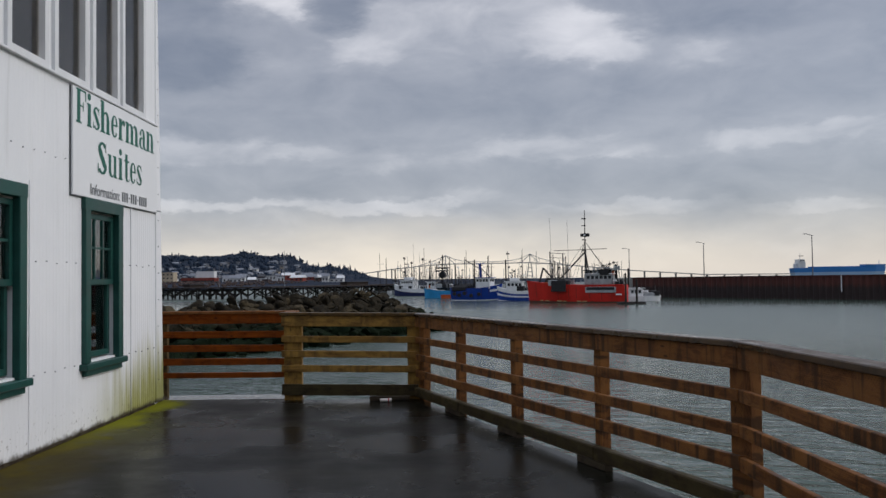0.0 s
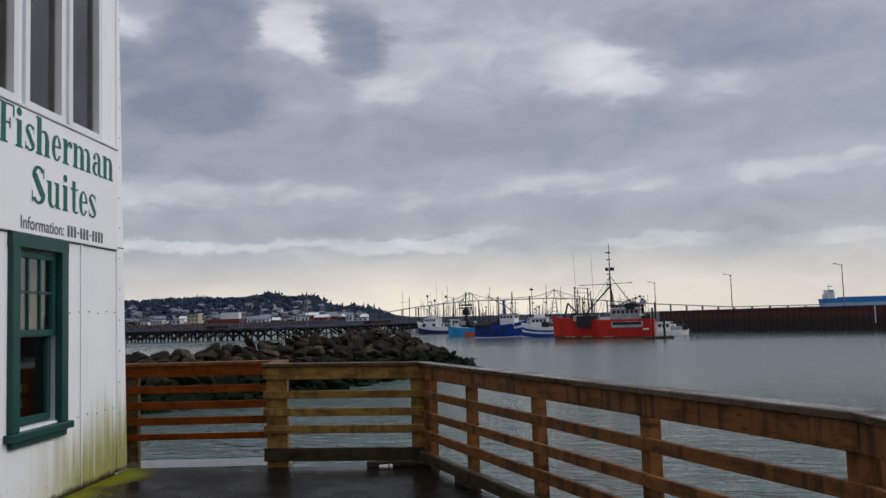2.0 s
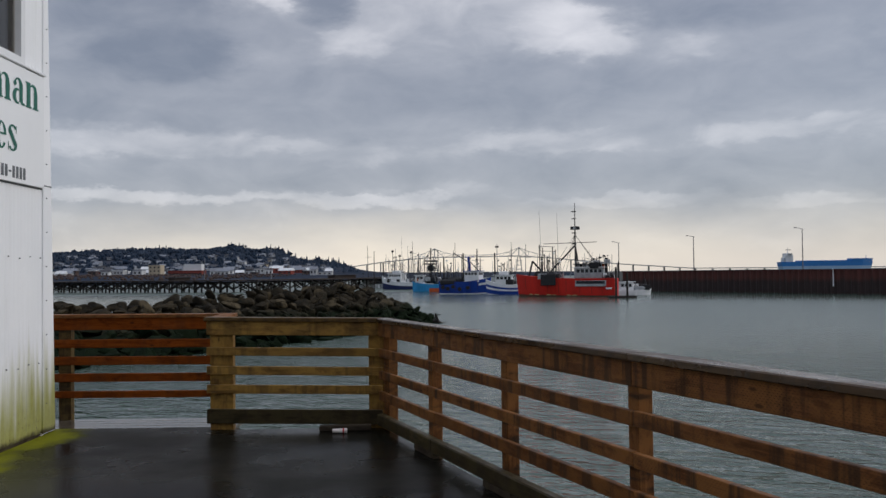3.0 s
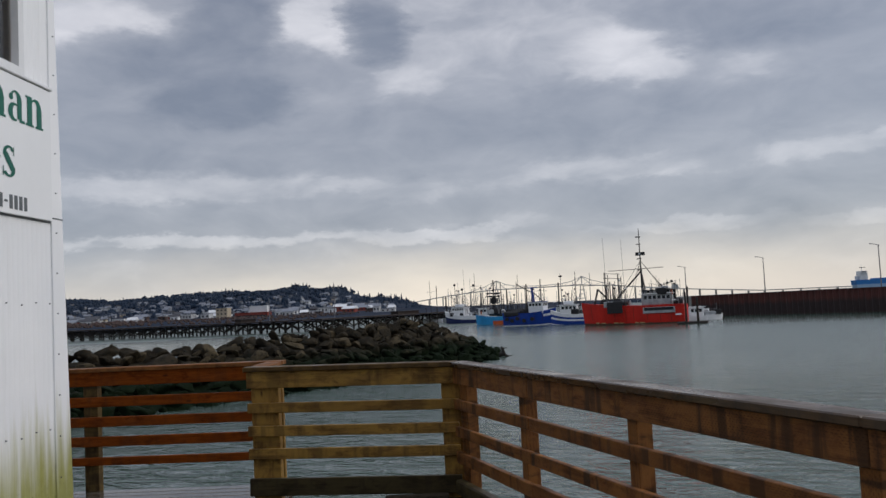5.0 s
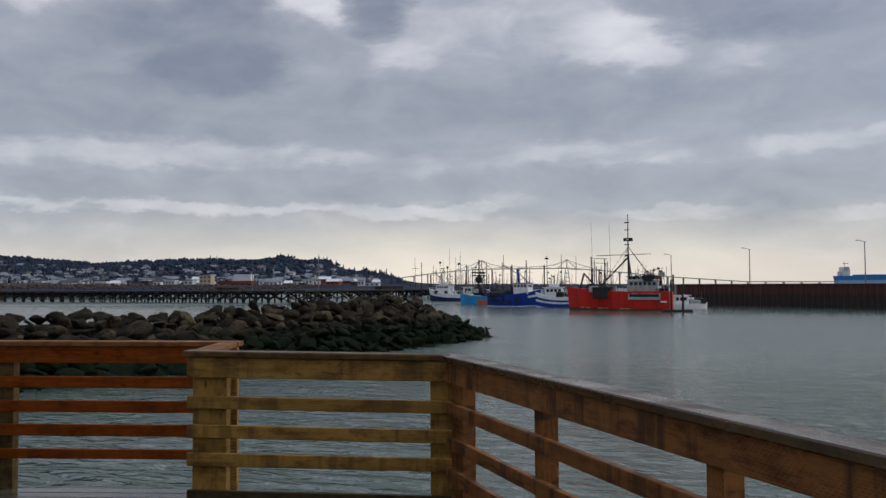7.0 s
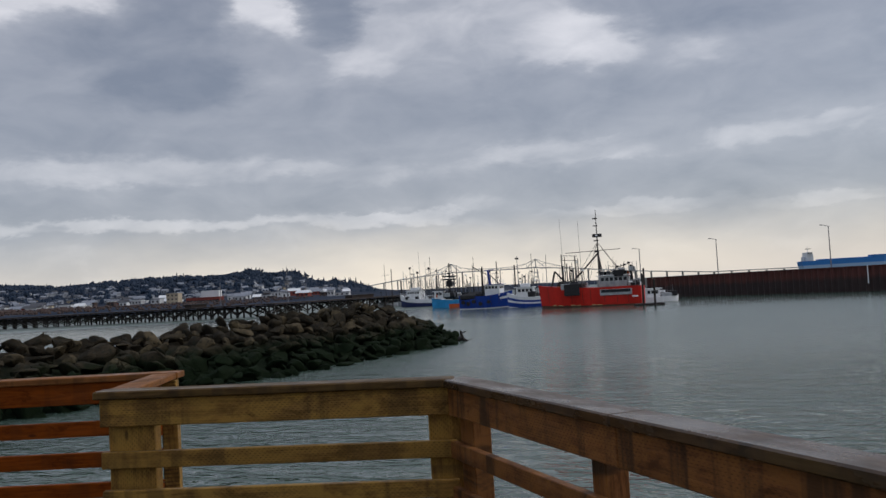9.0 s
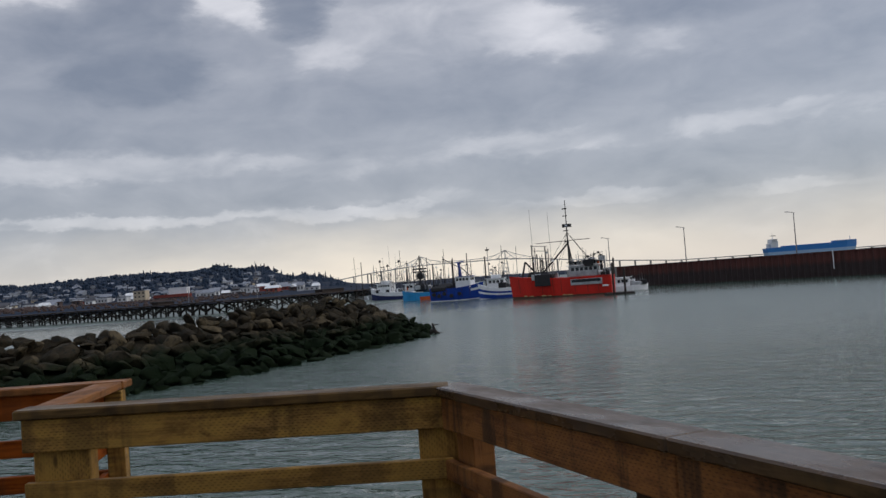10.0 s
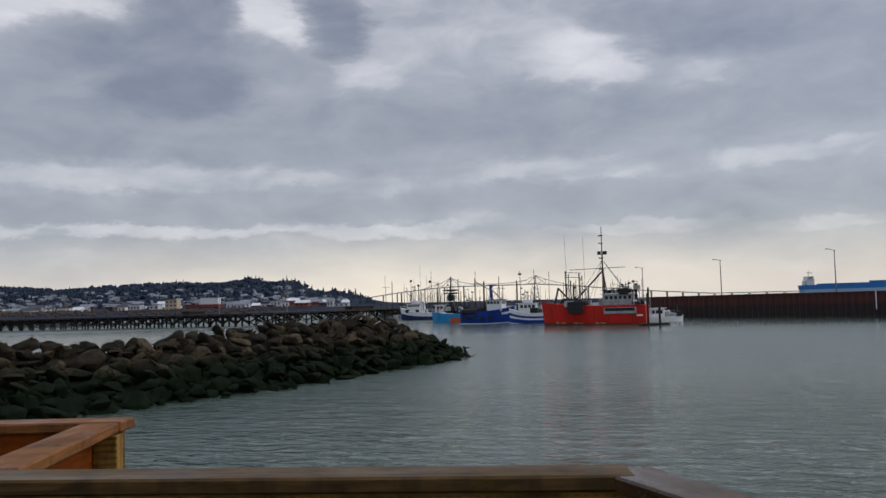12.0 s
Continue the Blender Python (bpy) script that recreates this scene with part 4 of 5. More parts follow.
def clutter(boat, seed, x0, x1, half, z, poles, crates, tall=4.0):
    """Deck gear: thin poles and stays, crates, buoys and drums."""
    rng = random.Random(seed)
    for i in range(poles):
        x, y, h = rng.uniform(x0, x1), rng.uniform(-half, half), rng.uniform(0.5, 1.0) * tall
        spar(boat, "pole", (x, y, z), (x + rng.uniform(-0.3, 0.3), y, z + h), rng.uniform(0.035, 0.085), rng.choice((BLACK, BLACK, STEEL)), 0.03, 5)
        if i % 3 == 0:
            spar(boat, "line", (x, y, z + h * 0.95), (rng.uniform(x0, x1), rng.uniform(-half, half), z + 0.3), 0.03, BLACK, sides=4)
        if i % 4 == 1:
            part("deck_light", one_box(x - 0.2, x + 0.2, y - 0.15, y + 0.15, z + h, z + h + 0.3, bevel=0.05), rng.choice((BLACK, BOATWHITE)), boat)
    for i in range(crates):
        x, y, s = rng.uniform(x0, x1), rng.uniform(-half, half), rng.uniform(0.3, 0.75)
        if i % 3:
            part("crate", one_box(x - s, x + s, y - s * 0.7, y + s * 0.7, z - 0.3, z + s, bevel=0.06), rng.choice(GEAR), boat)
        else:
            part("drum", one_tube((x, y, z - 0.3), (x, y, z + s * 1.2), s * 0.5, sides=10), rng.choice(GEAR), boat)


def make_boats():
    # red trawler, stem towards the breakwater
    L = 16.7
    red = thing("fishing_boat", "red steel trawler with grey wheelhouse and tall mast, moored", "boat", m=berth(21.6, 146.6, 160))
    form = (L, 5.2, 3.95, 3.05, 3.05)
    part("hull", hull_band(*form, 0.0, 0.995, closed=True), BOATRED, red, smooth=False)
    part("boot_stripe", hull_band(*form, 0.15, 0.245, 0.012), RUST, red, "rusty dark waterline stripe")
    part("rub_rail", hull_band(*form, 0.955, 1.0, 0.04), BOATRED, red)
    for side in (1, -1):
        # Dark boxes on the plating paint the shade inside the openings
        part("net_opening", one_box(1.25, 3.75, side * 2.42, side * 2.66, 1.95, 3.9, bevel=0.05), BLACK, red, "black box painted for the shade inside a gear opening in the bulwark")
        part("side_opening", one_box(-7.0, -2.0, side * 2.35, side * 2.62, 1.75, 2.75, bevel=0.04), BOATGREY, red, "long grey recess along the shelter deck")
        part("opening_shade", one_box(-6.8, -2.2, side * 2.45, side * 2.635, 2.2, 2.7), WINDOWDARK, red)
        part("name_bar", one_box(-7.9, -7.0, side * 2.32, side * 2.47, 1.3, 1.55), BOATWHITE, red)
    part("shelter_deck", one_box(-8.1, -1.9, -2.45, 2.45, 3.0, 3.12, bevel=0.03), BOATRED, red)
    house = deckhouse(red, -6.4, -1.7, 3.6, 3.1, 4.95, BOATGREY, roof=BOATWHITE)
    part("upper_bridge", one_box(-5.0, -3.0, -1.3, 1.3, 5.05, 5.6, bevel=0.06), BOATWHITE, house)
    for side in (1, -1):
        rail_of(red, -7.6, -1.2, side * 2.3, 3.12, 9)
        rail_of(red, -6.2, -1.9, side * 1.7, 5.05, 7, BOATWHITE)
    part("life_raft", one_tube((-6.9, 0.9, 3.6), (-6.0, 0.9, 3.6), 0.32, sides=10), BOATWHITE, red)
    part("funnel", one_tube((-6.6, -0.7, 3.1), (-6.6, -0.7, 6.6), 0.22, sides=8), BLACK, red)
    mx = -1.6
    mast = spar(red, "mast", (mx, 0, 3.0), (mx, 0, 16.2), 0.17, BLACK, 0.05, 8)
    part("radar", one_box(mx - 0.75, mx + 0.7, -0.3, 0.3, 11.55, 12.1, bevel=0.05), BLACK, mast)
    part("radar_face", one_box(mx - 0.15, mx + 0.2, -0.32, 0.32, 11.7, 11.95), BOATWHITE, mast)
    for z, h in ((14.6, 0.5), (13.4, 0.35), (10.9, 0.4), (9.0, 0.5)):
        part("mast_fitting", one_box(mx - 0.2, mx + 0.55, -0.08, 0.08, z, z + h * 0.4), BLACK, mast)
    spar(red, "yard", (mx - 3.6, 0, 9.35), (mx + 5.3, 0, 9.2), 0.05)
    for q in ((mx + 4.8, 0, 3.4), (mx - 3.8, 1.2, 5.4), (mx - 3.2, -1.2, 5.4), (mx + 2.2, 1.8, 3.3), (mx + 2.2, -1.8, 3.3), (mx - 5.2, 0, 3.2)):
        spar(red, "stay", (mx, 0, 10.7), q, 0.028, BLACK, sides=4)
    spar(red, "boom", (mx - 0.2, 0.3, 9.0), (mx + 5.0, 0.6, 3.4), 0.13)
    spar(red, "leg", (mx, 0.0, 9.2), (mx - 0.6, 1.3, 3.1), 0.1)
    spar(red, "leg", (mx, 0.0, 9.2), (mx - 0.6, -1.3, 3.1), 0.1)
    for x, z in ((2.0, 8.6), (4.2, 9.0), (3.4, 7.4)):
        spar(red, "gantry_post", (x, 1.1, 2.6), (x, 1.1, z), 0.09, BLACK)
        spar(red, "gantry_post", (x, -1.1, 2.6), (x, -1.1, z - 0.4), 0.07, BLACK)
    for z in (7.8, 8.6):
        spar(red, "gantry_bar", (1.6, 1.1, z), (4.4, 1.1, z + 0.2), 0.04, BLACK)
    spar(red, "whip_antenna", (4.0, 0.6, 3.0), (4.3, 0.6, 15.0), 0.035, STEEL, 0.02, 4)
    spar(red, "whip_antenna", (1.4, -0.8, 3.0), (1.6, -0.8, 14.6), 0.035, STEEL, 0.02, 4)
    crane = spar(red, "crane", (6.4, 0.4, 3.0), (5.6, 0.4, 6.2), 0.16)
    spar(crane, "crane_arm", (5.6, 0.4, 6.2), (3.9, 0.4, 4.2), 0.14)
    part("winch", one_tube((4.6, -0.9, 3.9), (4.6, 0.9, 3.9), 0.55, sides=10), BLACK, red)
    part("heaped_net", one_box(1.4, 4.4, -1.4, 1.4, 2.8, 4.2, bevel=0.4), BLACK, red, "heap of dark netting")
    for x, h in ((-7.3, 6.0), (-7.7, 7.2), (-4.0, 8.0), (-3.2, 7.4)):
        spar(red, "antenna", (x, 0.5, 3.1), (x, 0.5, h), 0.04, STEEL, 0.03, 5)
    for x in (-7.5, -7.1, -6.8):
        part("flag_buoy", one_tube((x, 1.4, 5.6), (x + 0.1, 1.4, 6.3), 0.16, sides=6), BOATGREY, red)

    clutter(red, 21, -7.4, -1.6, 1.6, 5.1, 12, 4, 2.4)
    clutter(red, 22, 0.5, 5.5, 1.8, 3.3, 16, 16, 4.4)
    clutter(red, 23, -7.8, -6.2, 2.0, 3.2, 5, 5, 2.4)
    for k, t0 in enumerate((0.30, 0.37, 0.43, 0.50, 0.58, 0.63, 0.70, 0.76, 0.83)):
        for side in (1, -1):
            part("scrape_mark", hull_band(*form, 0.235, 0.262 + 0.010 * (k % 3), 0.016, t0, t0 + 0.035 + 0.012 * (k % 2), sides=(side,)), SCRAPE if k % 3 else RUST, red, "pale scraped paint at the waterline")
    for k, t0 in enumerate((0.12, 0.22, 0.34, 0.47, 0.55, 0.66, 0.9)):
        for side in (1, -1):
            part("rust_run", hull_band(*form, 0.30 + 0.03 * (k % 4), 0.93, 0.006, t0, t0 + 0.004, sides=(side,)), RUST, red, "thin rust run down the plating")
    part("upper_rail", one_box(-6.6, -1.5, -1.85, 1.85, 5.5, 5.6, bevel=0.02), BLACK, red)
    for x in (-6.2, -5.6, -4.2, -3.4, -2.3):
        part("canvas_bag", one_tube((x, 1.3, 5.1), (x + 0.1, 1.3, 5.75), 0.26, 0.18, sides=7), BLACK if x < -4 else STEEL, red)
    for x0, x1, z in ((-3.0, -2.2, 5.1), (-5.6, -4.8, 5.65)):
        part("bridge_gear", one_box(x0, x1, -0.9, 0.9, z, z + 0.55, bevel=0.08), BLACK if x0 > -4 else STEEL, red)

    # blue trawler, stem towards the open water
    blue = thing("fishing_boat", "deep blue trawler with white wheelhouse and blue mast, moored", "boat", m=berth(5.6, 171.0, -24) @ Matrix.Scale(0.93, 4))
    form = (11.0, 4.0, 3.6, 2.4, 2.9)
    part("hull", hull_band(*form, 0.0, 0.995, closed=True), BOATBLUE, blue)
    part("boot_stripe", hull_band(*form, 0.20, 0.25, 0.012), BOATWHITE, blue, "white waterline stripe")
    part("rub_rail", hull_band(*form, 0.95, 1.0, 0.04), BOATBLUE, blue)
    for side in (1, -1):
        part("name_bar", hull_band(*form, 0.68, 0.80, 0.02, 0.80, 0.93, sides=(side,)), BOATWHITE, blue, "white bow lettering")
    deckhouse(blue, 0.2, 3.4, 2.8, 2.6, 4.95, BOATWHITE, roof=BOATBLUE)
    spar(blue, "mast", (0.9, 0, 4.9), (0.6, 0, 8.1), 0.34, BOATBLUE, 0.26, 8)
    spar(blue, "crosstree", (-0.2, 0, 8.0), (1.8, 0, 8.1), 0.1, BOATBLUE)
    spar(blue, "boom", (0.6, 0, 7.0), (-2.8, 0, 9.0), 0.09, BLACK)
    spar(blue, "boom", (0.8, 0, 7.2), (3.4, 0, 4.6), 0.09, BLACK)
    for x, h in ((-3.1, 9.6), (3.0, 8.0), (-1.2, 8.6), (2.2, 9.8)):
        spar(blue, "pole", (x, 0.7, 2.4), (x, 0.7, h), 0.1, BLACK, 0.06)
    part("heaped_net", one_box(-4.8, -0.6, -1.5, 1.5, 2.2, 3.7, bevel=0.5), BLACK, blue, "heap of dark netting")
    rail_of(blue, 0.3, 3.3, 1.5, 5.0, 5, BOATWHITE)

    for x, h in ((-4.4, 1.5), (-3.3, 1.2), (-2.1, 1.6), (-0.6, 1.1), (1.2, 1.4)):
        for side in (1, -1):
            part("tyre_fender", one_tube((x, side * 2.0, h), (x, side * 2.22, h), 0.42, sides=10), BLACK, blue)
    for k, t0 in enumerate((0.1, 0.22, 0.35, 0.52, 0.64, 0.78)):
        for side in (1, -1):
            part("rust_run", hull_band(*form, 0.35 + 0.05 * (k % 3), 0.95, 0.008, t0, t0 + 0.006, sides=(side,)), RUST, blue, "thin rust run down the plating")
    part("hung_net", one_box(-5.2, -1.6, -2.1, 2.1, 2.0, 3.2, bevel=0.3), BLACK, blue, "dark net hung over the bulwark")
    clutter(blue, 31, -4.8, 0.0, 1.4, 2.9, 16, 16, 4.6)
    clutter(blue, 32, 0.4, 3.2, 1.1, 5.0, 6, 0, 3.0)

    # white and blue gillnetter
    wb = thing("fishing_boat", "white fishing boat with blue striped hull, moored", "boat", m=berth(12.7, 165.0, 164) @ Matrix.Scale(0.955, 4))
    form = (7.4, 3.0, 3.1, 1.9, 2.0)
    part("hull", hull_band(*form, 0.0, 0.995, closed=True), BOATWHITE, wb)
    part("blue_band", hull_band(*form, 0.24, 0.50, 0.012), BOATBLUE, wb)
    part("blue_band", hull_band(*form, 0.62, 0.76, 0.012), BOATBLUE, wb)
    deckhouse(wb, -1.6, 1.8, 2.2, 1.9, 3.9, BOATWHITE)
    part("flybridge", one_box(-0.8, 1.0, -0.8, 0.8, 4.0, 4.7, bevel=0.1), BOATWHITE, wb)
    spar(wb, "mast", (1.4, 0, 3.9), (1.5, 0, 10.3), 0.09, STEEL, 0.05)
    part("lookout", one_box(1.2, 1.8, -0.3, 0.3, 9.6, 9.9), BLACK, wb)
    for x, h in ((-0.9, 8.0), (-2.4, 7.2), (2.3, 6.8), (-1.4, 9.4)):
        spar(wb, "pole", (x, 0.4, 2.0), (x, 0.4, h), 0.05, STEEL, 0.03, 5)

    clutter(wb, 41, -3.2, 1.6, 0.9, 2.3, 15, 7, 5.2)
    clutter(wb, 42, -1.2, 1.4, 0.8, 4.0, 6, 0, 3.6)

    # light blue seine skiff with dark gear
    teal = thing("fishing_boat", "light blue workboat with orange stern and dark rigging, moored", "boat", m=berth(-2.3, 195.0, 165) @ Matrix.Scale(0.97, 4))
    form = (7.0, 3.0, 2.5, 1.75, 1.8)
    part("hull", hull_band(*form, 0.0, 0.995, closed=True), BOATTEAL, teal)
    for side in (1, -1):
        part("stern_band", hull_band(*form, 0.19, 0.62, 0.015, 0.0, 0.38, sides=(side,)), BOATORANGE, teal, "orange painted stern")
    part("heaped_net", one_box(-2.6, 0.6, -1.1, 1.1, 2.0, 3.9, bevel=0.6), BLACK, teal, "dark nets heaped on deck")
    deckhouse(teal, 0.6, 2.6, 2.0, 2.2, 3.9, BOATWHITE)
    for x, h, r in ((-0.9, 10.4, 0.14), (0.6, 8.0, 0.08), (-2.6, 9.8, 0.08), (2.0, 9.4, 0.06), (-3.2, 7.0, 0.08)):
        spar(teal, "mast", (x, 0, 2.2), (x, 0, h), r, BLACK)
    for z in (6.6, 7.3):
        spar(teal, "crosstree", (-2.4, 0, z), (0.8, 0, z), 0.16, BLACK)
    part("power_block", one_tube((-0.9, -0.8, 5.6), (-0.9, 0.8, 5.6), 0.8, sides=8), BLACK, teal)

    clutter(teal, 51, -3.2, 2.6, 1.1, 2.8, 28, 20, 5.6)
    spar(teal, "stay", (-0.9, 0, 10.2), (3.0, 0, 2.6), 0.03, BLACK, sides=4)
    spar(teal, "stay", (-0.9, 0, 10.2), (-3.3, 0, 2.4), 0.03, BLACK, sides=4)

    # white seiner further in
    ws = thing("fishing_boat", "white seiner with dark hull stripe among many masts, moored", "boat", m=berth(-9.2, 224.0, 150) @ Matrix.Scale(0.92, 4))
    form = (13.0, 4.0, 3.7, 2.0, 2.0)
    part("hull", hull_band(*form, 0.0, 0.995, closed=True), BOATWHITE, ws)
    part("dark_band", hull_band(*form, 0.18, 0.62, 0.012), paint("navy_stripe", (0.02, 0.03, 0.10), 0.2, 1, 0.5), ws)
    deckhouse(ws, -0.6, 3.6, 3.0, 2.2, 4.6, BOATWHITE)
    for x, h in ((-0.5, 15.4), (-4.0, 10.5), (1.5, 12.0), (4.0, 9.5), (-2.5, 12.6), (-5.5, 9.0)):
        spar(ws, "mast", (x, 0.4, 2.0), (x + 0.3, 0.4, h), 0.055, STEEL, 0.03, 5)
    for x, h in ((-3.3, 10.6), (0.4, 9.6), (2.8, 11.0)):
        part("mast_light", one_tube((x, 0.4, h - 0.2), (x, 0.4, h + 0.4), 0.3, sides=6), BLACK, ws)
        spar(ws, "pole", (x, 0.4, 2.0), (x, 0.4, h), 0.06, BLACK)

    clutter(ws, 61, -6.0, 5.0, 1.4, 2.4, 34, 18, 7.5)
    part("flybridge", one_box(0.2, 2.6, -1.1, 1.1, 4.7, 5.5, bevel=0.12), BOATWHITE, ws)
    rail_of(ws, -5.6, -0.8, 1.7, 2.1, 8, BOATWHITE)
    rail_of(ws, 3.7, 6.0, 1.0, 3.0, 5, BOATWHITE)

    # small white launch at the pilings
    la = thing("launch", "small white cabin launch behind two mooring piles", "boat", m=berth(33.6, 150.5, 8))
    form = (6.4, 2.4, 1.1, 0.85, 0.85)
    part("hull", hull_band(*form, 0.0, 0.995, closed=True), BOATWHITE, la)
    deckhouse(la, -2.6, -0.2, 1.8, 0.8, 2.3, BOATWHITE)
    part("cabin", one_box(-0.1, 1.9, -0.9, 0.9, 0.8, 1.5, bevel=0.1), BOATGREY, la)
    clutter(la, 71, -2.4, 2.4, 0.8, 1.2, 6, 4, 1.8)
    rail_of(la, 0.2, 2.8, 0.95, 0.9, 6, STEEL)

    # masts of boats berthed behind
    for i, (x, y, z0, h, lean) in enumerate([(-19.5, 248, 0.5, 11.5, 0.3), (-14.5, 246, 0.5, 9.0, -0.2), (4.5, 205, 0.5, 10.5, 0.1), (9.5, 200, 0.5, 9.0, 0.0),
                                             (16.5, 190, 0.5, 10.0, 0.1), (19.0, 186, 0.5, 9.4, -0.1), (-6.5, 240, 0.5, 12.5, 0.2)]):
        b = thing("sailing_boat", "berthed boat with a thin bare mast, half hidden behind others", "boat", m=berth(x, y, 150 + 9 * i), group="berthed boats")
        form = (7.5, 2.5, 1.6, 1.2, 1.2)
        part("hull", hull_band(*form, 0.0, 0.995, closed=True, steps=10), (BOATWHITE, BOATGREY, BOATBLUE)[i % 3], b)
        part("cabin", one_box(-1.5, 1.6, -0.9, 0.9, 1.1, 2.3, bevel=0.1), (BOATGREY, BLACK, BOATWHITE)[i % 3], b)
        clutter(b, 80 + i, -3.0, 3.0, 0.9, 1.4, 3, 5, 4.0)
        spar(b, "mast", (0.3, 0, 1.2), (0.3 + lean, 0, h + 1.0), 0.08, STEEL if i % 2 else BLACK, 0.05, 5)
        spar(b, "spreader", (-1.0, 0, h * 0.8), (1.6, 0, h * 0.8), 0.04, STEEL)

    dock = thing("floating_dock", "long low dark timber dock behind the moored boats", "dock", kind="structure")
    plank("float", out_there(-20, 300, WATER + 0.3), out_there(31, 156, WATER + 0.3), 2.6, 0.6, PILE, dock)
    for k in range(9):
        p = out_there(-20, 300).lerp(out_there(31, 156), (k + 0.5) / 9)
        part("shed", one_box(p.x - 1.3, p.x + 1.3, p.y + 0.4, p.y + 1.6, WATER + 0.6, WATER + 1.7 + 0.4 * (k % 3)), BLACK if k % 2 else STEEL, dock)
    for k, (x, y, top, r) in enumerate([(27.35, 134, 1.9, 0.2), (29.05, 134, 0.9, 0.2), (31.5, 152, 3.0, 0.2), (-17.2, 236, 8.0, 0.13), (12.6, 192, 6.0, 0.2),
                                        (6.0, 204, 6.4, 0.2), (1.5, 212, 5.4, 0.2), (-5.0, 224, 5.0, 0.2), (20.5, 172, 4.6, 0.2), (-15.0, 240, 4.5, 0.25)]):
        pl = thing("mooring_pile", "dark tarred mooring pile standing in the water", "piling", m=Matrix.Translation(out_there(x, y, WATER - 1)), group="mooring piles")
        part("shaft", one_tube((0, 0, 0), (0, 0, top - WATER + 1), r, r * 0.85, sides=10), PILE, pl)
        part("cap", one_tube((0, 0, top - WATER + 1), (0, 0, top - WATER + 1.25), r * 0.9, 0.03, sides=10), PILE, pl)
    fl = thing("float", "low dark float between two mooring piles", "dock")
    part("planks", one_box(*[v * SPREAD - 0.026 for v in (26.4, 30.6)], *[4 + (v - 4) * SPREAD for v in (134.5, 136.4)], WATER - 0.1, WATER + 0.35, bevel=0.05), PILE, fl)


# ---- sheet-pile quay with its lamps ----
def make_quay():
    quay = thing("quay_wall", "rust-red steel sheet-pile quay wall with dark tide band", "quay", kind="structure")
    a, b = out_there(37.7, 178.2), out_there(119.5, 67.7)
    d = (b - a).normalized()
    out = Vector((-d.y, d.x, 0)) * -1
    bm = bmesh.new()
    n = int((b - a).length / 0.32)
    last = None
    for i in range(n + 1):
        p = a + d * (i * 0.32) + out * (0.28 if i % 4 in (1, 2) else 0.0)
        pair = (bm.verts.new((p.x, p.y, WATER - 1.5)), bm.verts.new((p.x, p.y, 1.12)))
        if last:
            bm.faces.new((last[0], pair[0], pair[1], last[1]))
        last = pair
    part("sheet_piles", bm, SHEETPILE, quay)
    plank("coping", a + Vector((0, 0, 1.19)) - out * 0.1, b + Vector((0, 0, 1.19)) - out * 0.1, 0.9, 0.16, SHEETPILE, quay)
    fill = bmesh.new()
    back = -out * 110
    quad = [a, b, b + back, a + back]
    fill.faces.new([fill.verts.new((p.x, p.y, 1.06)) for p in quad])
    for i in (1, 2, 3):
        p, q = quad[i], quad[(i + 1) % 4]
        fill.faces.new([fill.verts.new(v) for v in ((p.x, p.y, 1.06), (p.x, p.y, WATER - 1), (q.x, q.y, WATER - 1), (q.x, q.y, 1.06))])
    part("fill", fill, CONCRETE, quay)
    part("far_quay", one_box(53.6, 84.5, 257, 338, WATER - 1, 1.06), CONCRETE, quay)
    s = (out_there(60.8, 139.5) - a).dot(d)
    p = a + d * s + out * 0.34
    part("ladder", one_tube((p.x, p.y, -1.9), (p.x, p.y, 1.30), 0.09), BOATWHITE, quay, "white painted ladder rail")
    for x, y, top in ((54.4, 262, 9.6), (70.5, 240, 10.35), (89.6, 214, 11.0)):
        lamp = thing("street_lamp", "tall steel lamp post with a single short arm", "street lamp", m=Matrix.Translation(out_there(x, y, 1.0)) @ Matrix.Scale(1.1, 4), group="quay lamps")
        part("pole", one_tube((0, 0, 0), (0, 0, top - 0.7), 0.16, 0.10, sides=8), STEEL, lamp)
        part("arm", one_tube((0.3, 0, top - 0.75), (-1.6, -0.3, top - 0.35), 0.07, sides=6), STEEL, lamp)
        part("lamp_head", one_box(-2.2, -1.5, -0.5, -0.1, top - 0.45, top - 0.25, bevel=0.05), STEEL, lamp)


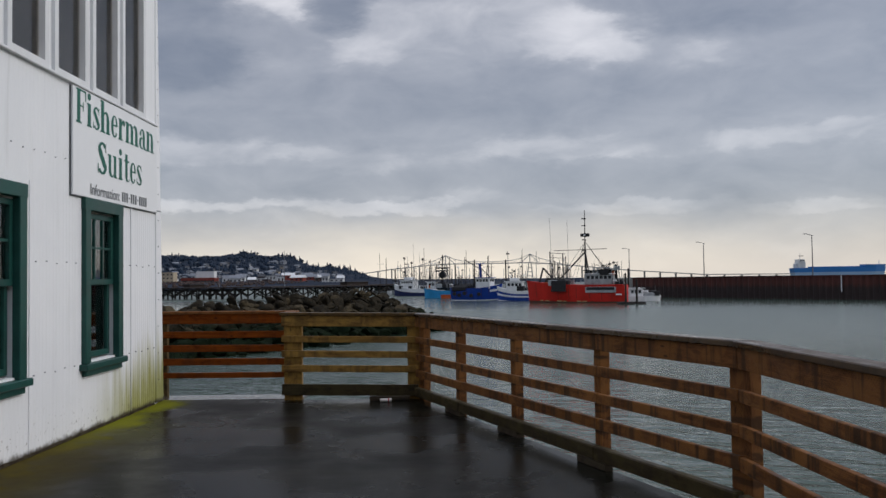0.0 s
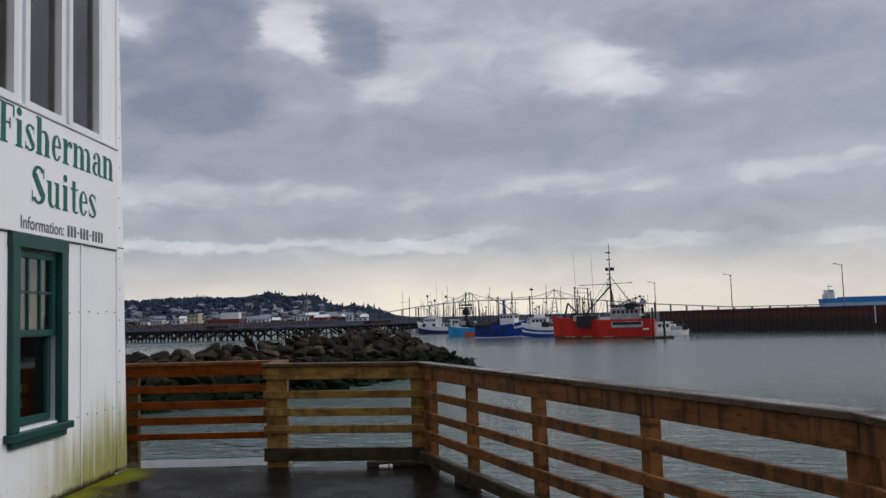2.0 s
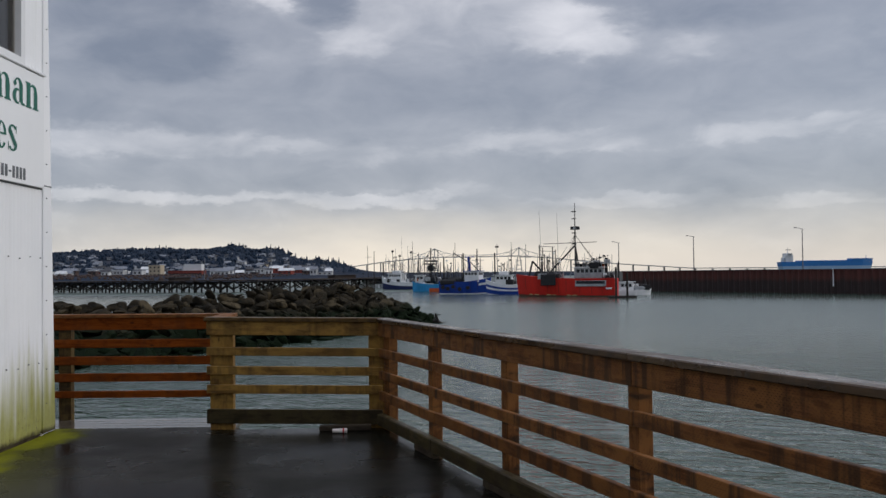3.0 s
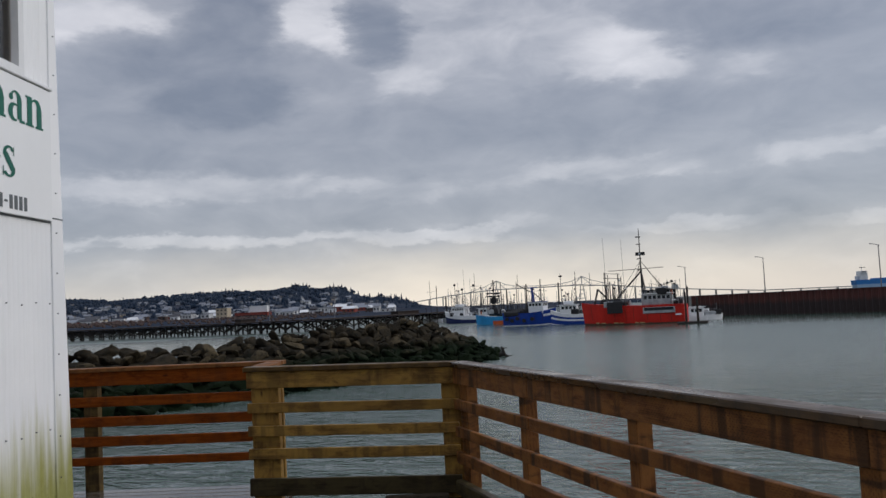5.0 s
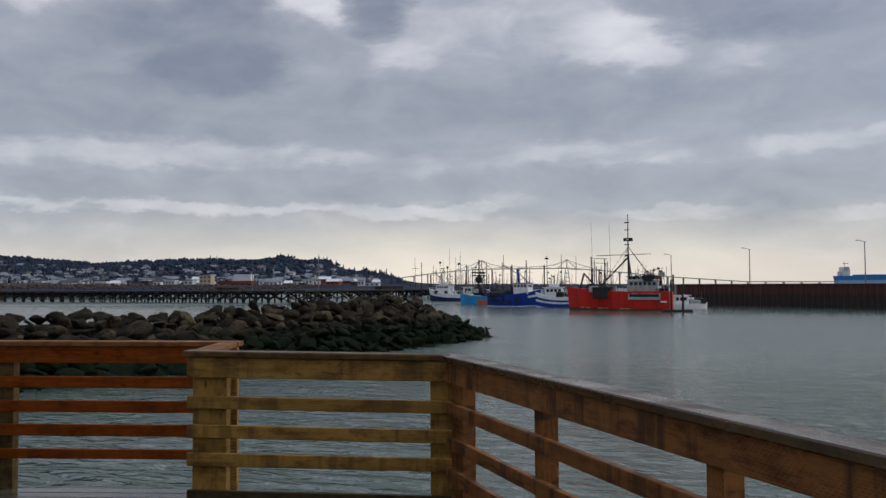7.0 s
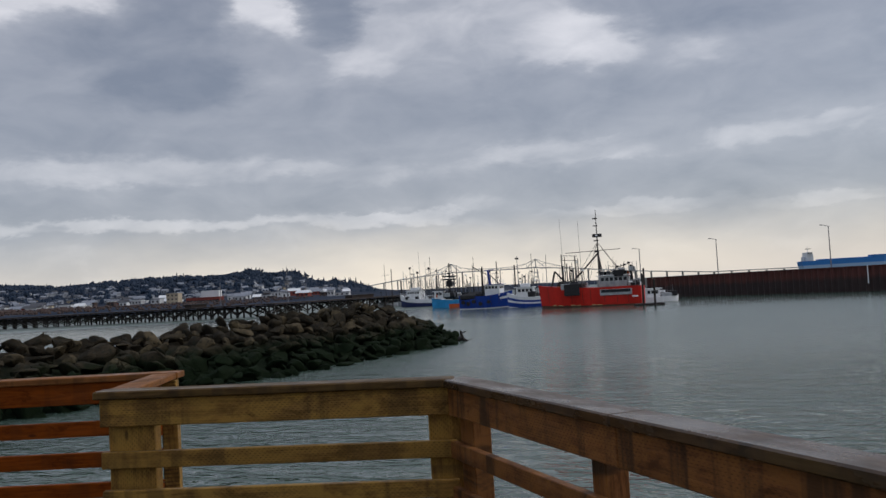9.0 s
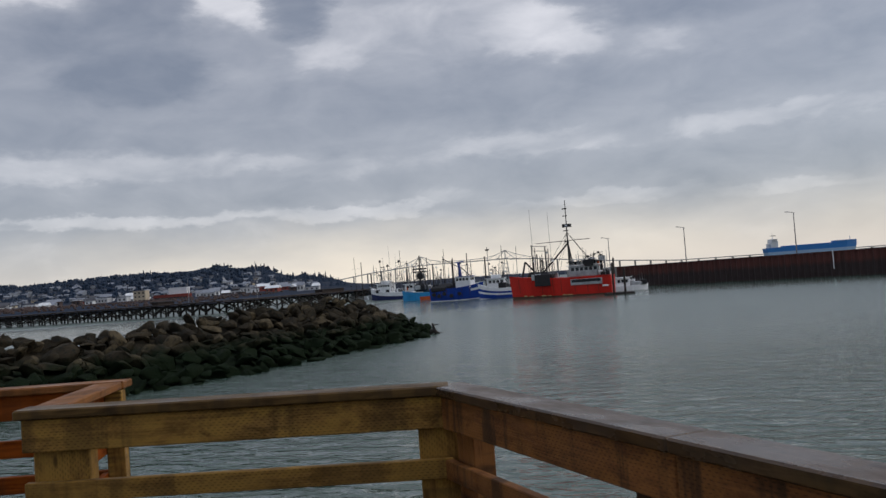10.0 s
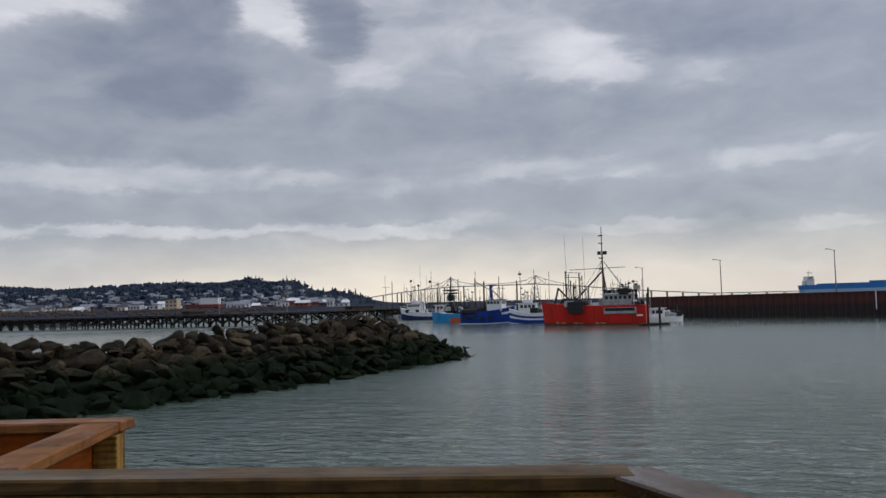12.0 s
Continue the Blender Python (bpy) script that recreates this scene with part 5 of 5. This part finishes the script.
# ---- trestle pier ----
def make_pier():
    pier = thing("trestle_pier", "old dark timber trestle pier on cross-braced piles", "pier", kind="structure")
    line = [Vector((-176, 286, 0)), Vector((-52, 238, 0)), Vector((-14, 292, 0))]
    bent = bmesh.new()
    for y in (-3.2, 0.0, 3.2):
        tube(bent, (0, y, WATER - 1), (0, y, -0.4), 0.24, sides=6)
    tube(bent, (0, -3.2, WATER + 0.4), (0, 3.2, -0.2), 0.12, sides=4)
    tube(bent, (0, 3.2, WATER + 0.4), (0, -3.2, -0.2), 0.12, sides=4)
    box(bent, -0.25, 0.25, -3.8, 3.8, -0.75, -0.36)
    for y in (-3.3, 3.3):
        tube(bent, (0, y, WATER + 0.9), (4.2, y, -0.3), 0.21, sides=4)
        tube(bent, (4.2, y, WATER + 0.9), (0, y, -0.3), 0.21, sides=4)
    bent = mesh_of("bent", bent, PILE)
    for i in range(2):
        p, q = line[i], line[i + 1]
        d = (q - p).normalized()
        turn = math.degrees(math.atan2(d.y, d.x))
        plank("deck", p + Vector((0, 0, -0.02)), q + Vector((0, 0, -0.02)), 8.4, 0.34, PIERDECK, pier)
        n = int((q - p).length / 4.2)
        for k in range(n):
            if i == 1 and k % 6 in (4,):
                continue
            c = p + d * (k * 4.2 + 0.5)
            part("bent", bent, None, pier, m=pose(c.x, c.y, 0, 0, 0, turn))
    for x, y, w_, h in ((-30, 272, 9, 0.9), (-74, 250, 5, 0.8)):
        hut = thing("pier_shed", "low brown shed standing on the old pier", "shed", m=pose(x, y, 0.14, 0, 0, 50), group="pier sheds")
        part("wall", one_box(-w_ / 2, w_ / 2, -1.6, 1.6, 0, h), PIERDECK, hut)
        part("roof", one_box(-w_ / 2 - 0.3, w_ / 2 + 0.3, -1.9, 1.9, h, h + 0.15), ROOFDARK, hut)
    for x, y, top in ((-47.0, 246, 10.0), (-66, 247, 6.5)):
        pl = thing("flag_pole", "thin bare pole on the pier", "pole", m=pose(x, y, 0.14))
        part("shaft", one_tube((0, 0, 0), (0, 0, top), 0.12, 0.06), STEEL, pl)


# ---- hill, town, bridge and ship ----
RIDGE = [(-1500, 86), (-1010, 76), (-900, 62), (-790, 52), (-690, 42), (-600, 47), (-500, 49), (-400, 46), (-358, 53), (-320, 46), (-285, 45), (-240, 31),
         (-200, 23), (-163, 15), (-140, 8), (-90, 2), (200, 0)]


def ridge(r):
    for (x0, h0), (x1, h1) in zip(RIDGE, RIDGE[1:]):
        if x0 <= r <= x1:
            return 0.86 * (h0 + (h1 - h0) * (r - x0) / (x1 - x0))
    return RIDGE[0][1] if r < RIDGE[0][0] else 0.0


def ground_height(x, y):
    r = x / y * 1500
    rise = min(1.0, max(0.0, (y - 760) / 740))
    rise = rise * rise * (3 - 2 * rise)
    fall = 1 - 0.5 * min(1.0, max(0.0, (y - 1550) / 700))
    shore = 340 + max(0.0, (x + 250)) * 1.45
    low = -1.2 + 2.4 * min(1.0, max(0.0, (y - shore) / 300))
    if y < shore:
        low = WATER - 2
    return low + (ridge(r) * 1.0 - low) * rise * fall if y >= shore else low


def make_land():
    bm = bmesh.new()
    xs = [-1900 + 35 * i for i in range(61)]
    ys = [300 + 22 * i for i in range(30)] + [960 + 40 * i for i in range(33)]
    grid = [[bm.verts.new((x, y, ground_height(x, y) + (1.5 * noise.noise((x * 0.02, y * 0.02, 0)) if y > 700 else 0))) for x in xs] for y in ys]
    for j in range(len(ys) - 1):
        for i in range(len(xs) - 1):
            bm.faces.new((grid[j][i], grid[j][i + 1], grid[j + 1][i + 1], grid[j + 1][i]))
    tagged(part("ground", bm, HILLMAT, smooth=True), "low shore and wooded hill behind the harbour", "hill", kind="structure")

    rng = random.Random(11)
    trees = Lump()

    def conifer(x, y, z, h, r):
        lean, turn = rng.uniform(-0.4, 0.4), rng.uniform(0, 6)
        for k in range(4):
            trees.cone(x + rng.uniform(-0.3, 0.3), y, z + h * (0.02 + 0.21 * k), z + h * (0.42 + 0.195 * k), r * (1 - 0.22 * k), 6, lean, turn + k)

    def broad(x, y, z, h, r):
        for k in range(6):
            trees.clump(x + rng.uniform(-r, r) * 0.6, y + rng.uniform(-2, 2), z + h * rng.uniform(0.3, 0.85), r * rng.uniform(0.35, 0.65), rng)

    for i in range(4600):
        r = rng.uniform(-1200, -140)
        y = rng.uniform(1430, 1530) if i < 900 else 880 + 600 * rng.random() ** 0.75
        x = r / 1500 * y
        z = ground_height(x, y)
        scale = 1.0 if i < 900 else 0.75
        if r > -300 or rng.random() < 0.62:
            conifer(x, y, z - 1, rng.uniform(4, 9 if i % 4 else 15) * scale * (0.75 + 0.9 * noise.noise((x * 0.02, 3.0, 0.0))), rng.uniform(2.6, 4.6))
        else:
            broad(x, y, z - 1, rng.uniform(5, 10) * scale, rng.uniform(3, 5.5))
    for r in (-366, -360, -354, -346, -340, -300, -292, -284, -278, -262, -214, -186):
        conifer(r, 1500, ground_height(r, 1500) - 1, rng.uniform(12, 17), rng.uniform(3.4, 4.6))
        broad(r + 4, 1500, ground_height(r, 1500) - 1, rng.uniform(9, 13), 5)
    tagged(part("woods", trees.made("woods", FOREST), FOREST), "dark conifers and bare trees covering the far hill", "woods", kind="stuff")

    brush = Lump()
    for i in range(1500):
        x = rng.uniform(-600, -120)
        y = rng.uniform(480, 800)
        if ground_height(x, y) > -1.3:
            brush.clump(x, y, ground_height(x, y) + 0.4, rng.uniform(1.4, 3.2) * (1.0 if x < -310 else 0.45), rng)
    brush = brush.made("shore_brush", BRUSH)
    tagged(part("shore_brush", brush, BRUSH), "brown leafless brush along the far shore", "brush", kind="stuff")


def house(name, label, x, y, wide, deep, high, wall_mat, roof_mat, flat=False, z=None, turn=0, rows=1, group=""):
    h = thing(name, label, "house" if not flat else "building", m=pose(x, y, (ground_height(x, y) if z is None else z) - 0.5, 0, 0, turn), group=group)
    part("wall", one_box(-wide / 2, wide / 2, -deep / 2, deep / 2, 0, high), wall_mat, h)
    if flat:
        part("roof", one_box(-wide / 2 - 0.3, wide / 2 + 0.3, -deep / 2 - 0.3, deep / 2 + 0.3, high, high + 0.5), roof_mat, h)
    else:
        bm = bmesh.new()
        e, t = wide / 2 + 0.6, deep / 2 + 0.6
        v = [bm.verts.new(p) for p in ((-e, -t, high), (e, -t, high), (e, t, high), (-e, t, high), (-e, 0, high + deep * 0.32), (e, 0, high + deep * 0.32))]
        for f in ((0, 1, 5, 4), (3, 4, 5, 2), (0, 4, 3), (1, 2, 5), (3, 2, 1, 0)):
            bm.faces.new([v[i] for i in f])
        part("roof", bm, roof_mat, h)
    n = max(2, int(wide / 3.2))
    for k in range(rows):
        for i in range(n):
            a = -wide / 2 + wide * (i + 0.3) / n
            z0 = high * (k + 0.35) / rows
            part("window", one_box(a, a + wide / n * 0.42, -deep / 2 - 0.06, -deep / 2 + 0.05, z0, z0 + high / rows * 0.4), WINDOWDARK, h)
    return h


def make_town():
    rng = random.Random(3)
    red = house("building", "red building with a white upper storey on the far shore", -234, 806, 31, 14, 7.2, HOUSERED, HOUSERED, True, z=-1.2, rows=1)
    part("upper_storey", one_box(-2, 14.5, -5, 5, 7.7, 13.6), ROOFWHITE, red, "white upper storey")
    part("window_band", one_box(-15, 15, -7.12, -6.95, 3.2, 5.0), WINDOWDARK, red)
    house("building", "beige block with flat roof in the far town", -265.5, 815, 11, 12, 10.5, HOUSEBEIGE, HOUSEBEIGE, True, z=1.0, rows=3)
    house("building", "beige motel with two storeys by the shore", -276, 424, 12, 9, 6.2, HOUSEBEIGE, ROOFGREY, True, z=1.5, rows=2)
    house("building", "beige motel wing with gable end by the shore", -259, 428, 10, 9, 6.0, HOUSEBEIGE, ROOFGREY, False, z=0.8, rows=2)
    shore = thing("shore_wall", "dark retaining wall along the far shore", "sea wall", kind="structure")
    plank("stones", (-330, 300, -1.5), (-170, 300, -1.5), 4, 4.2, WEEDWALL, shore)
    yacht = thing("launch", "small white motor cruiser moored below the far shore", "boat", m=pose(-125, 206, WATER, 0, 0, 12))
    part("hull", hull_band(7, 2.4, 1.5, 1.1, 1.1, 0, 0.995, closed=True, steps=10), BOATWHITE, yacht)
    deckhouse(yacht, -1.6, 1.2, 1.8, 1.0, 2.6, BOATWHITE)
    # low sheds and shops along the water
    for i in range(84):
        x = -600 + 6.0 * i + rng.uniform(-4, 4)
        y = rng.uniform(770, 900)
        if ground_height(x, y) < -1.3:
            y = 900 + max(0, x + 160) * 1.6
        if abs(x + 234) < 22 or abs(x + 265) < 9:
            continue
        house("warehouse", "low pale warehouse or shop along the far waterfront", x, y, rng.uniform(5, 14), 8, rng.uniform(2.2, 5.6),
              rng.choice((HOUSEPALE, HOUSEPALE, ROOFWHITE, HOUSEPALE, HOUSERED, BRUSH)), rng.choice((ROOFGREY, ROOFWHITE, ROOFGREY, ROOFDARK)), rng.random() < 0.5, z=0.4 + (y - 770) * 0.03, turn=rng.uniform(-15, 15), group="waterfront sheds")
    models = []
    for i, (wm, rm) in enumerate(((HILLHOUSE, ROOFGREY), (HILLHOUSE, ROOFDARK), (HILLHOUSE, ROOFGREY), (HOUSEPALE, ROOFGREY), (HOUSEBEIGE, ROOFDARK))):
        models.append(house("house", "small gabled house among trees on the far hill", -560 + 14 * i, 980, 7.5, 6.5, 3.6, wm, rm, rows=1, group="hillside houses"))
    for i in range(290):
        r = rng.uniform(-1000, -190)
        y = 870 + 340 * rng.random() ** 1.2
        x = r / 1500 * y
        k = rng.choices(range(5), (5, 3, 3, 3, 1))[0]
        copy_thing(models[k], pose(x, y, ground_height(x, y) + rng.uniform(0, 1.5), 0, 0, rng.uniform(-50, 50)) @ Matrix.Scale(rng.uniform(0.55, 0.95), 4))


def make_bridge():
    y = 2500
    br = thing("bridge", "long grey steel truss bridge across the far river mouth", "bridge", kind="structure")
    road = [(-420, 2), (-250, 21), (-170, 32), (-88, 40), (-14, 45), (108, 45), (230, 46), (337, 38), (516, 20), (728, 5), (1000, 3), (1700, 2)]
    for (x0, z0), (x1, z1) in zip(road, road[1:]):
        plank("roadway", (x0, y, z0), (x1 + 1, y, z1), 12, 2.4, FARSTEEL, br, bevel=0.0)

    def deck_at(x):
        for (x0, z0), (x1, z1) in zip(road, road[1:]):
            if x0 <= x <= x1:
                return z0 + (z1 - z0) * (x - x0) / (x1 - x0)
        return 2

    chord = [(-96, 40), (-70, 48), (-42, 57), (-14, 70), (14, 58), (40, 53), (75, 51), (108, 50), (140, 51), (175, 53), (204, 59), (230, 71), (258, 59), (290, 50), (330, 39)]
    tr = bmesh.new()
    for (x0, z0), (x1, z1) in zip(chord, chord[1:]):
        tube(tr, (x0, y, z0), (x1, y, z1), 0.8, sides=4)
        tube(tr, (x1, y, z1), (x1, y, deck_at(x1)), 0.4, sides=4)
        tube(tr, (x0, y, deck_at(x0)), (x1, y, z1), 0.35, sides=4)
    part("truss", tr, FARSTEEL, br)
    for cx in (-14, 230):
        pier = bmesh.new()
        for s in (-1, 1):
            tube(pier, (cx + s * 9, y, WATER), (cx + s * 3, y, 46), 1.2, sides=4)
        tube(pier, (cx, y, 46), (cx, y, 70), 1.4, sides=4)
        for s in (-1, 1):
            tube(pier, (cx, y, 70), (cx + s * 26, y, 46), 0.9, sides=4)
        for z in (8, 20, 32):
            tube(pier, (cx - 8, y, z), (cx + 8, y, z), 1.0, sides=4)
        part("tower", pier, FARSTEEL, br)
    leg = mesh_of("column", one_box(-1.5, 1.5, -5, 5, -30, 0), CONCRETE)
    for x in [-330, -290, -250, -210, -170, -130, -90, 337, 380, 425, 470, 516, 560, 605, 650, 695, 740, 790, 840, 890, 940, 990, 1050, 1110, 1170, 1230, 1300, 1370, 1440]:
        h = deck_at(x) - WATER
        part("column", leg, None, br, m=Matrix.Translation((x, y, deck_at(x) - 1.5)) @ Matrix.Diagonal((1, 1, (h + 2) / 30, 1)))


def make_ship():
    y = 1500
    ship = thing("cargo_ship", "blue and pale grey cargo ship with white aft superstructure", "ship", m=pose(671, y, WATER))
    bm = bmesh.new()

    def side(z0, z1, stern, bow, rake):
        rows = []
        for z, a, b in ((z0, stern, bow), (z1, stern - rake * 0.4, bow + rake)):
            rows.append([bm.verts.new(p) for p in ((a, -11, z), (b - 22, -11, z), (b, 0, z), (b - 22, 11, z), (a, 11, z))])
        for i in range(5):
            j = (i + 1) % 5
            bm.faces.new((rows[0][i], rows[0][j], rows[1][j], rows[1][i]))
        bm.faces.new(rows[1])
        return bm

    part("lower_hull", side(-2, 8.0, -78, 76, 4), SHIPPALE, ship)
    bm = bmesh.new()
    part("upper_hull", side(8.0, 15.5, -80, 80, 2), SHIPBLUE, ship)
    bm = bmesh.new()
    part("forecastle", side(15.6, 20.5, 42, 81, 1), SHIPBLUE, ship)
    part("hatch_coaming", one_box(-50, 42, -8, 8, 15.6, 17.6, bevel=0.3), SHIPBLUE, ship)
    sup = part("superstructure", one_box(-72, -60, -9, 9, 15.5, 27, bevel=0.4), ROOFWHITE, ship)
    part("bridge_deck", one_box(-71, -62, -10.5, 10.5, 27, 30.5, bevel=0.3), ROOFWHITE, sup)
    part("bridge_windows", one_box(-70, -61.9, -10.6, 10.6, 28.3, 29.6), WINDOWDARK, sup)
    part("funnel", one_box(-77, -72.5, -3, 3, 15.5, 23, bevel=0.4), ROOFWHITE, ship)
    part("mast", one_tube((-66, 0, 30), (-66, 0, 41), 0.6, 0.3), ROOFWHITE, ship)
    part("mast_yard", one_box(-69, -60, -1, 1, 36.0, 36.9), BLACK, ship)
    part("foremast", one_tube((70, 0, 20), (70, 0, 27), 0.5, 0.3), SHIPBLUE, ship)


make_quay()
make_boats()
make_pier()
make_land()
make_town()
make_bridge()
make_ship()
make_rocks()
